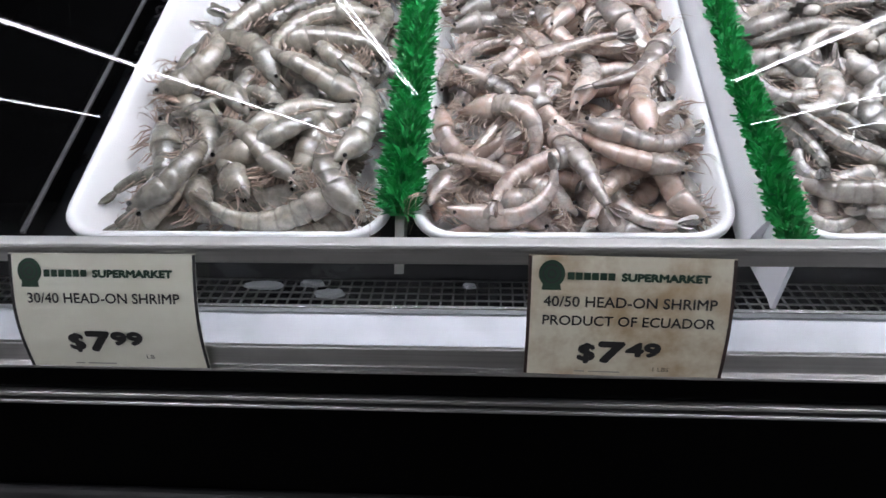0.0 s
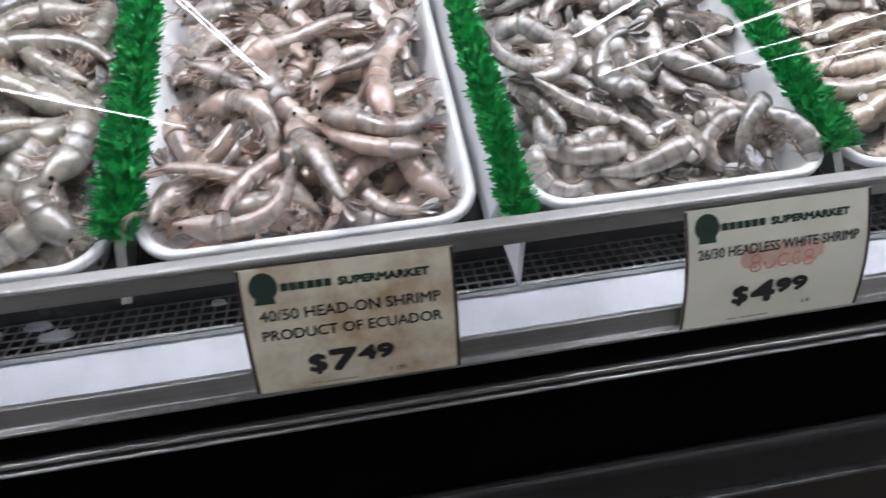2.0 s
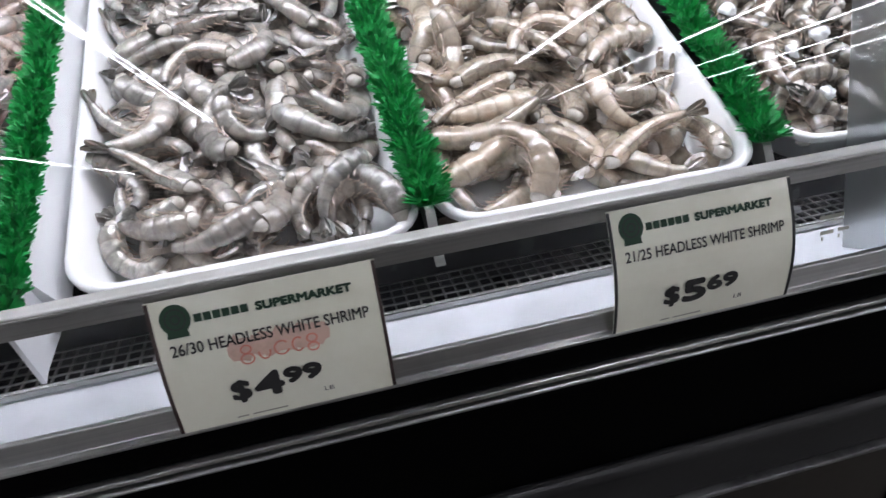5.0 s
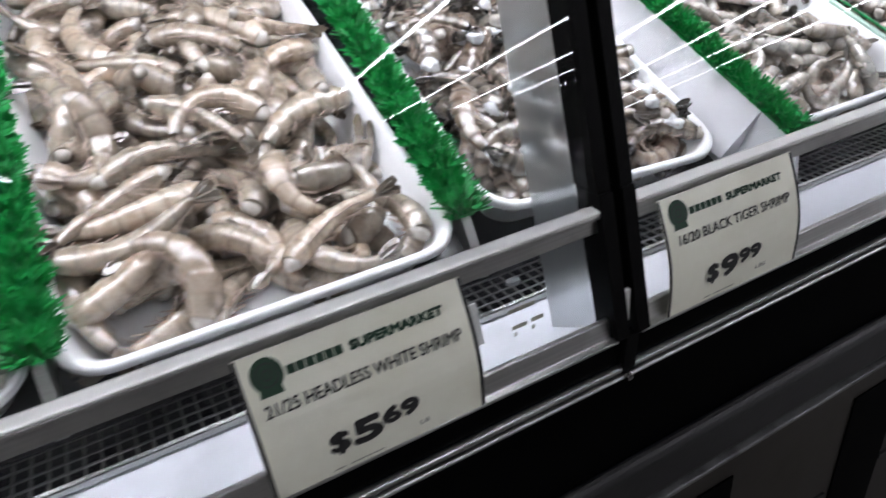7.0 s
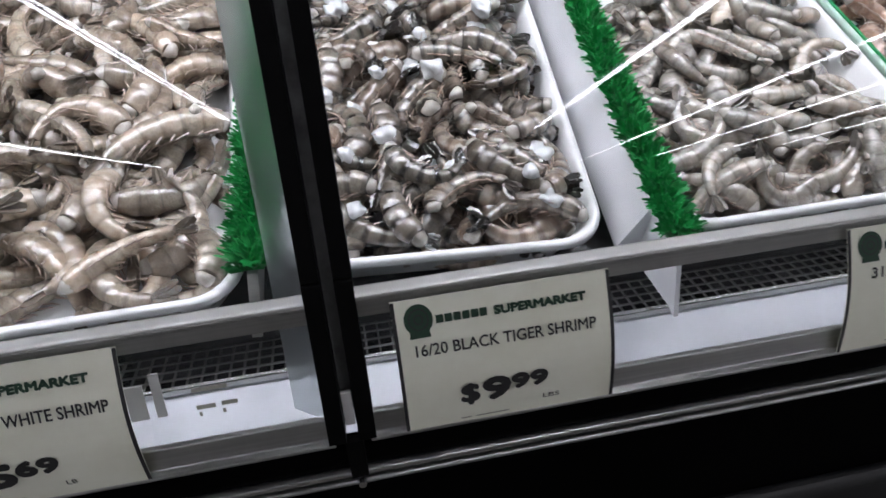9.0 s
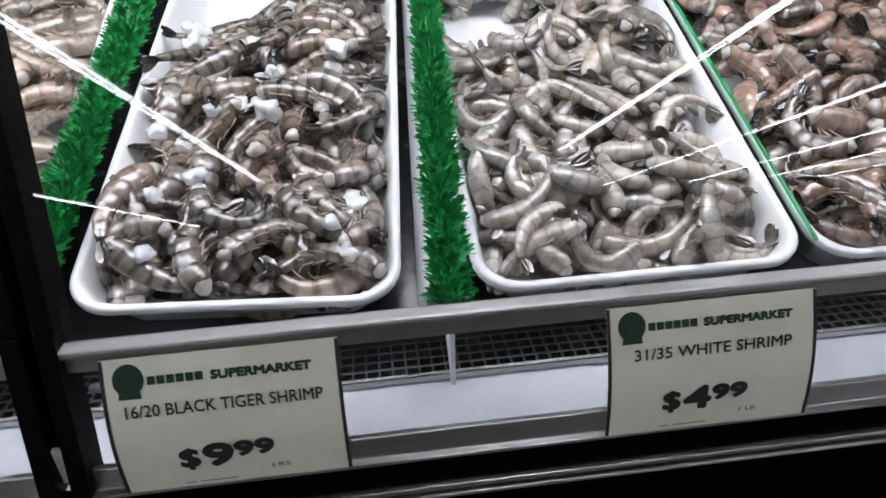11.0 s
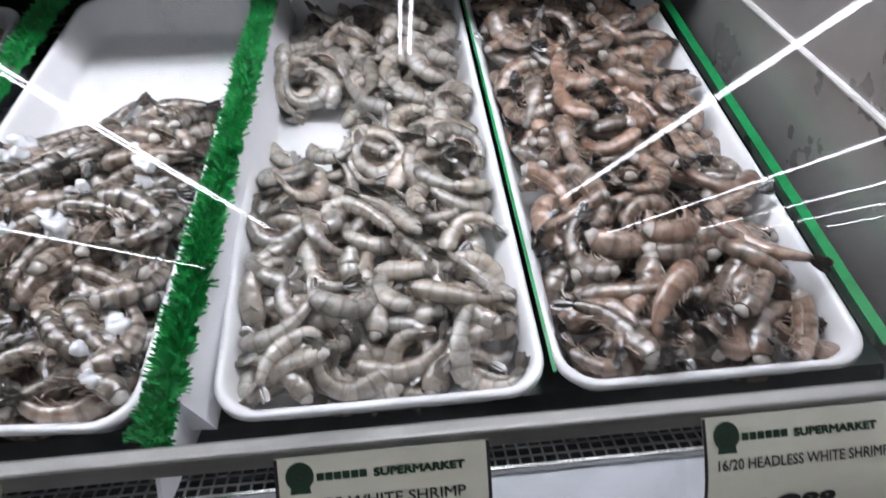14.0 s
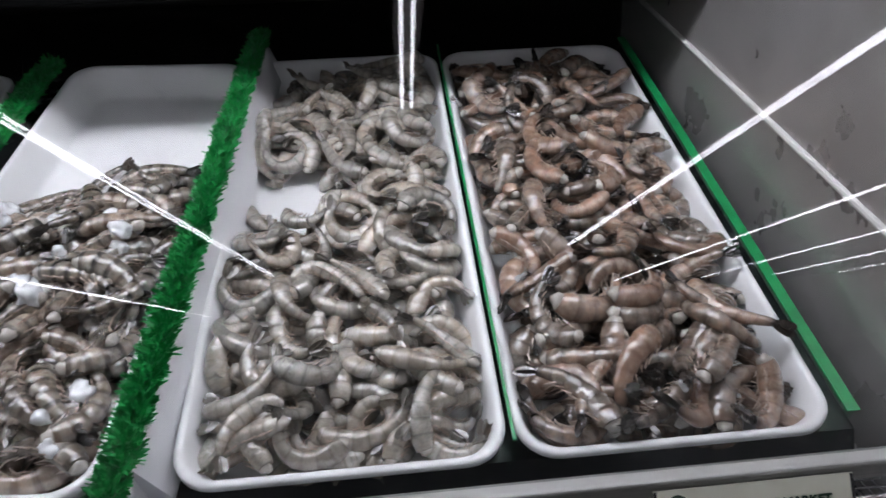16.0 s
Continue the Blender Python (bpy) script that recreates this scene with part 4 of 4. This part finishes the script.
def pile(k, xa, xb, kind, want, most, seed, keep, zmax=0.074):
    """Fills a tray: shrimps are laid one after another where the heap is lowest under the wished height, each resting on those below."""
    rnd = random.Random(seed)
    w, l = xb - xa - 0.028, T1 - T0 - 0.030
    nx, ny = int(w / CELL), int(l / CELL)
    gx, gv = np.meshgrid(np.linspace(0, 1, nx), np.linspace(0, 1, ny), indexing="ij")
    goal = want(gx, gv)
    # the tray's sloping sides
    rim = np.minimum(np.minimum(gx, 1 - gx) * w, np.minimum(gv, 1 - gv) * l)
    heap = np.clip((0.013 - rim) / 0.013, 0, 1) * 0.034
    owner = -np.ones((nx, ny), int)
    laid = []
    placed = [0] * len(kind)
    lo = np.array([xa + 0.014, T0 + 0.015])
    misses = 0
    for count in range(most * 3):
        if sum(placed) >= most or misses > 60:
            break
        lack = goal - heap
        best = None
        for _ in range(10):
            i, j = rnd.randrange(nx), rnd.randrange(ny)
            if best is None or lack[i, j] > best[0]:
                best = (lack[i, j], i, j)
        if best[0] < 0.006:
            misses += 1
            continue
        _, i, j = best
        v = rnd.randrange(len(kind))
        thing, foot = kind[v]
        sc = rnd.uniform(0.88, 1.12)
        turn, flip = rnd.uniform(0, math.tau), rnd.random() < 0.5
        cx, cy = lo[0] + i * CELL, lo[1] + j * CELL
        ca, sa = math.cos(turn), math.sin(turn)
        P = []
        for px, py, pr in foot:
            py2 = -py if flip else py
            P.append((cx + sc * (px * ca - py2 * sa), cy + sc * (px * sa + py2 * ca), pr * sc))
        P = np.array(P)
        # keep the whole shrimp inside the walls
        m = 0.001
        sx = max(0, (lo[0] - m) - (P[:, 0] - P[:, 2]).min()) - max(0, (P[:, 0] + P[:, 2]).max() - (lo[0] + w + m))
        sy = max(0, (lo[1] - m) - (P[:, 1] - P[:, 2]).min()) - max(0, (P[:, 1] + P[:, 2]).max() - (lo[1] + l + m))
        cx, cy = cx + sx, cy + sy
        P[:, 0] += sx
        P[:, 1] += sy
        I = np.clip(((P[:, 0] - lo[0]) / CELL).astype(int), 0, nx - 1)
        J = np.clip(((P[:, 1] - lo[1]) / CELL).astype(int), 0, ny - 1)
        under = heap[I, J]
        if (goal[I, J] < 0.004).mean() > 0.2 and goal[i, j] > 0.04:
            misses += 0.1
            continue
        A = np.c_[P[:, 0] - cx, P[:, 1] - cy, np.ones(len(P))]
        sol = np.linalg.lstsq(A, under, rcond=None)[0]
        tx, ty = np.clip(sol[0], -0.45, 0.45), np.clip(sol[1], -0.45, 0.45)
        rest = under - A[:, 0] * tx - A[:, 1] * ty
        z = np.quantile(rest, 0.72) + 0.78 * P[:, 2].max() * 0.80
        mid = z + A[:, 0] * tx + A[:, 1] * ty
        if mid.max() > zmax:
            misses += 1
            continue
        zb = np.maximum(mid - P[:, 2] * 0.8, 0).min()
        for (px, py, pr), zz in zip(P, mid):
            R = int(pr / CELL) + 1
            a, b = int((px - lo[0]) / CELL), int((py - lo[1]) / CELL)
            i0, i1, j0, j1 = max(0, a - R), min(nx, a + R + 1), max(0, b - R), min(ny, b + R + 1)
            if i0 >= i1 or j0 >= j1:
                continue
            ii, jj = np.meshgrid(np.arange(i0, i1) - a, np.arange(j0, j1) - b, indexing="ij")
            d2 = (ii * ii + jj * jj) * CELL * CELL / (pr * pr)
            dome = zz + 0.8 * pr * np.sqrt(np.clip(1 - d2, 0, 1))
            blk = heap[i0:i1, j0:j1]
            top = (d2 < 1) & (dome > blk)
            blk[top] = dome[top]
            owner[i0:i1, j0:j1][top] = len(laid)
        up = Vector((-tx, -ty, 1)).normalized()
        q = Vector((0, 0, 1)).rotation_difference(up).to_matrix().to_4x4()
        spin = pose(0, 0, 0, 180, 0, 0) if flip else pose(0, 0, 0)
        mtx = bed_of(k) @ Matrix.Translation((cx, cy, -0.0535 + z)) @ q @ pose(0, 0, 0, 0, 0, math.degrees(turn)) @ spin @ Matrix.Diagonal((sc, sc, sc, 1))
        placed[v] += 1
        laid.append((v, mtx))
    # the shrimps that lie on top are things; those buried beneath are one heap
    seen = np.bincount(owner[owner >= 0].ravel(), minlength=len(laid))
    order = sorted(range(len(laid)), key=lambda q: -seen[q])
    used = set()
    heap_bm = bmesh.new()
    mats = []
    for rank, q in enumerate(order):
        v, mtx = laid[q]
        thing = kind[v][0]
        if rank < keep:
            if v in used:
                copy_thing(thing, mtx)
            else:
                thing.matrix_basis = mtx
                used.add(v)
        else:
            for o in thing.children:
                if o.name.startswith(("eye", "rostrum")):
                    continue
                me = o.data.copy()
                me.transform(mtx)
                mat = o.data.materials[0]
                if mat not in mats:
                    mats.append(mat)
                me.polygons.foreach_set("material_index", np.full(len(me.polygons), mats.index(mat), dtype=np.int32))
                heap_bm.from_mesh(me)
                bpy.data.meshes.remove(me)
    if len(heap_bm.faces):
        ob = part("shrimp_heap", heap_bm, None)
        for mat in mats:
            ob.data.materials.append(mat)
        tagged(ob, "raw shrimps lying buried under others in a tray", "shrimp", kind="stuff")
    for i, (thing, _) in enumerate(kind):
        if i not in used:
            for o in (*thing.children, thing):
                bpy.data.objects.remove(o)
    return heap, lo


def smooth(v, a, b):
    return np.clip((v - a) / (b - a), 0, 1)


SIZE = [1.0, 1.0, 1.0, 0.95, 0.97, 0.95, 0.92]


def kinds(k, spec, words, group):
    return [shrimp(k, 100 * k + i, ln * SIZE[k], r * SIZE[k], curl, ho, SHELLS[k], words, group) for i, (ln, r, curl, ho) in enumerate(spec)]


NAMES = ["head_on_shrimp", "head_on_shrimp", "headless_shrimp", "headless_shrimp", "tiger_shrimp", "white_shrimp", "brown_shrimp"]
KEEP = [85, 105, 115, 100, 100, 120, 110]
WANT = [
    lambda x, v: 0.056 * smooth(x, 0.04 + 0.22 * v, 0.18 + 0.22 * v),
    lambda x, v: 0.056 * smooth(x, -0.04, 0.12) + 0.004,
    lambda x, v: 0.060 + 0.010 * np.sin(math.pi * x) + 0 * v,
    lambda x, v: 0.064 + 0.016 * np.sin(math.pi * x) * smooth(v, 0, 0.3),
    lambda x, v: 0.052 * smooth(0.56 - v, 0, 0.10) + 0.020 * (np.hypot((x - 0.32) * 0.3, (v - 0.62) * 0.75) < 0.045) + 0.034 * (np.hypot((x - 0.84) * 0.3, (v - 0.60) * 0.75) < 0.055) + 0.016 * (np.hypot((x - 0.5) * 0.3, (v - 0.86) * 0.75) < 0.018) + 0.016 * (np.hypot((x - 0.93) * 0.3, (v - 0.88) * 0.75) < 0.018),
    lambda x, v: 0.056 - 0.056 * smooth(0.066 - np.hypot((x - 0.28) * 0.3, (v - 0.58) * 0.75), 0, 0.012) - 0.03 * smooth(v, 0.85, 1.0) * smooth(0.5 - x, 0, 0.3),
    lambda x, v: 0.060 + 0.012 * np.sin(math.pi * x) - 0.018 * smooth(v, 0.85, 1.0),
]
SPEC = [
    [(0.0939, 0.0135, 0.9, True), (0.0960, 0.0137, 1.6, True), (0.1000, 0.0126, 0.4, True), (0.0904, 0.0141, 2.1, True), (0.0942, 0.0130, 1.2, True), (0.1058, 0.0134, 1.8, True)],
    [(0.0927, 0.0118, 0.8, True), (0.0900, 0.0113, 1.7, True), (0.0899, 0.0125, 0.4, True), (0.0883, 0.0123, 2.1, True), (0.0904, 0.0111, 1.1, True), (0.0916, 0.0120, 1.9, True)],
    [(0.0813, 0.0111, 1.4, False), (0.0889, 0.0118, 2.2, False), (0.0869, 0.0125, 0.8, False), (0.0869, 0.0126, 2.9, False), (0.0826, 0.0124, 1.8, False), (0.0833, 0.0126, 2.5, False)],
    [(0.1029, 0.0131, 0.9, False), (0.0914, 0.0133, 1.8, False), (0.1042, 0.0137, 0.5, False), (0.0990, 0.0135, 2.4, False), (0.0971, 0.0136, 1.3, False), (0.0947, 0.0140, 2.1, False)],
    [(0.0892, 0.0130, 1.1, False), (0.0906, 0.0130, 1.9, False), (0.0930, 0.0131, 0.6, False), (0.0904, 0.0117, 2.5, False), (0.0931, 0.0131, 1.5, False), (0.0937, 0.0124, 0.8, False)],
    [(0.0869, 0.0113, 1.4, False), (0.0885, 0.0119, 2.3, False), (0.0811, 0.0111, 0.9, False), (0.0888, 0.0126, 3.0, False), (0.0785, 0.0123, 1.9, False), (0.0828, 0.0112, 2.6, False)],
    [(0.0938, 0.0144, 1.1, False), (0.1028, 0.0130, 2.1, False), (0.0988, 0.0130, 0.6, False), (0.1004, 0.0135, 2.8, False), (0.1029, 0.0148, 1.6, False), (0.0971, 0.0148, 2.4, False)],
]
WORDS = ["whole wet grey shrimp with head and feelers, piled in a tray", "whole wet pinkish-grey shrimp with head, piled in a tray", "headless raw grey shrimp in its shell, piled in a tray", "headless raw cream-grey shrimp in its shell, heaped in a tray", "headless raw tiger shrimp with dark stripes, in a tray", "headless raw pale white shrimp in its shell, in a tray", "headless raw brown-pink shrimp with a dark tail, heaped in a tray"]
GROUPS = ["grey head-on shrimps", "pinkish head-on shrimps", "grey headless shrimps", "cream headless shrimps", "tiger shrimps", "pale white shrimps", "brown-pink shrimps"]
MOST = [160, 200, 230, 205, 185, 270, 245]
for k, (xa, xb) in enumerate(TRAYS):
    heap, lo = pile(k, xa, xb, kinds(k, SPEC[k], WORDS[k], GROUPS[k]), WANT[k], MOST[k], 40 + k, KEEP[k])
    if k == 4:
        # pieces of crushed ice among the tiger shrimps
        rnd = random.Random(8)
        for n in range(24):
            i, j = rnd.randrange(8, heap.shape[0] - 8), rnd.randrange(6, int(heap.shape[1] * 0.5))
            bm = bmesh.new()
            bmesh.ops.create_icosphere(bm, subdivisions=3, radius=rnd.uniform(0.007, 0.014))
            for v in bm.verts:
                v.co *= 1 + 0.7 * noise.noise(v.co * 95 + Vector((n * 3.7, 0, 0))) + 0.30 * noise.noise(v.co * 330 + Vector((0, n * 2.3, 0)))
                v.co.z *= 0.7
            ob = part("ice_chunk", bm, MAT_ICE, smooth=True)
            ob.matrix_basis = bed_of(k) @ pose(lo[0] + i * CELL, lo[1] + j * CELL, -0.0535 + heap[i, j] + 0.002, rnd.uniform(0, 40), 0, rnd.uniform(0, 360))
            tagged(ob, "half-melted white piece of crushed ice on tiger shrimps", "ice", "pieces of ice in the tiger shrimp tray")

# frost left on the air grille
rnd = random.Random(4)
for fx, fy, fw, fd in ((-0.190, 0.476, 0.020, 0.007), (-0.142, 0.480, 0.013, 0.006), (-0.120, 0.462, 0.016, 0.007), (0.020, 0.478, 0.007, 0.004), (1.010, 0.470, 0.008, 0.005)):
    bm = bmesh.new()
    top, low = [], []
    for i in range(18):
        a = math.tau * i / 18
        q = 1 + 0.35 * noise.noise((math.cos(a) * 2 + fx * 50, math.sin(a) * 2, 0))
        top.append(bm.verts.new((fx + fw * q * math.cos(a) * 0.9, fy + fd * q * math.sin(a) * 0.9, 0.8700)))
        low.append(bm.verts.new((fx + fw * q * math.cos(a), fy + fd * q * math.sin(a), 0.8668)))
    bm.faces.new(top)
    bm.faces.new(low[::-1])
    for i in range(18):
        bm.faces.new((low[i], low[(i + 1) % 18], top[(i + 1) % 18], top[i]))
    tagged(part("frost_patch", bm, MAT_FROSTED_ICE), "thin patch of white frost on the metal air grille", "ice", "frost on the grille")
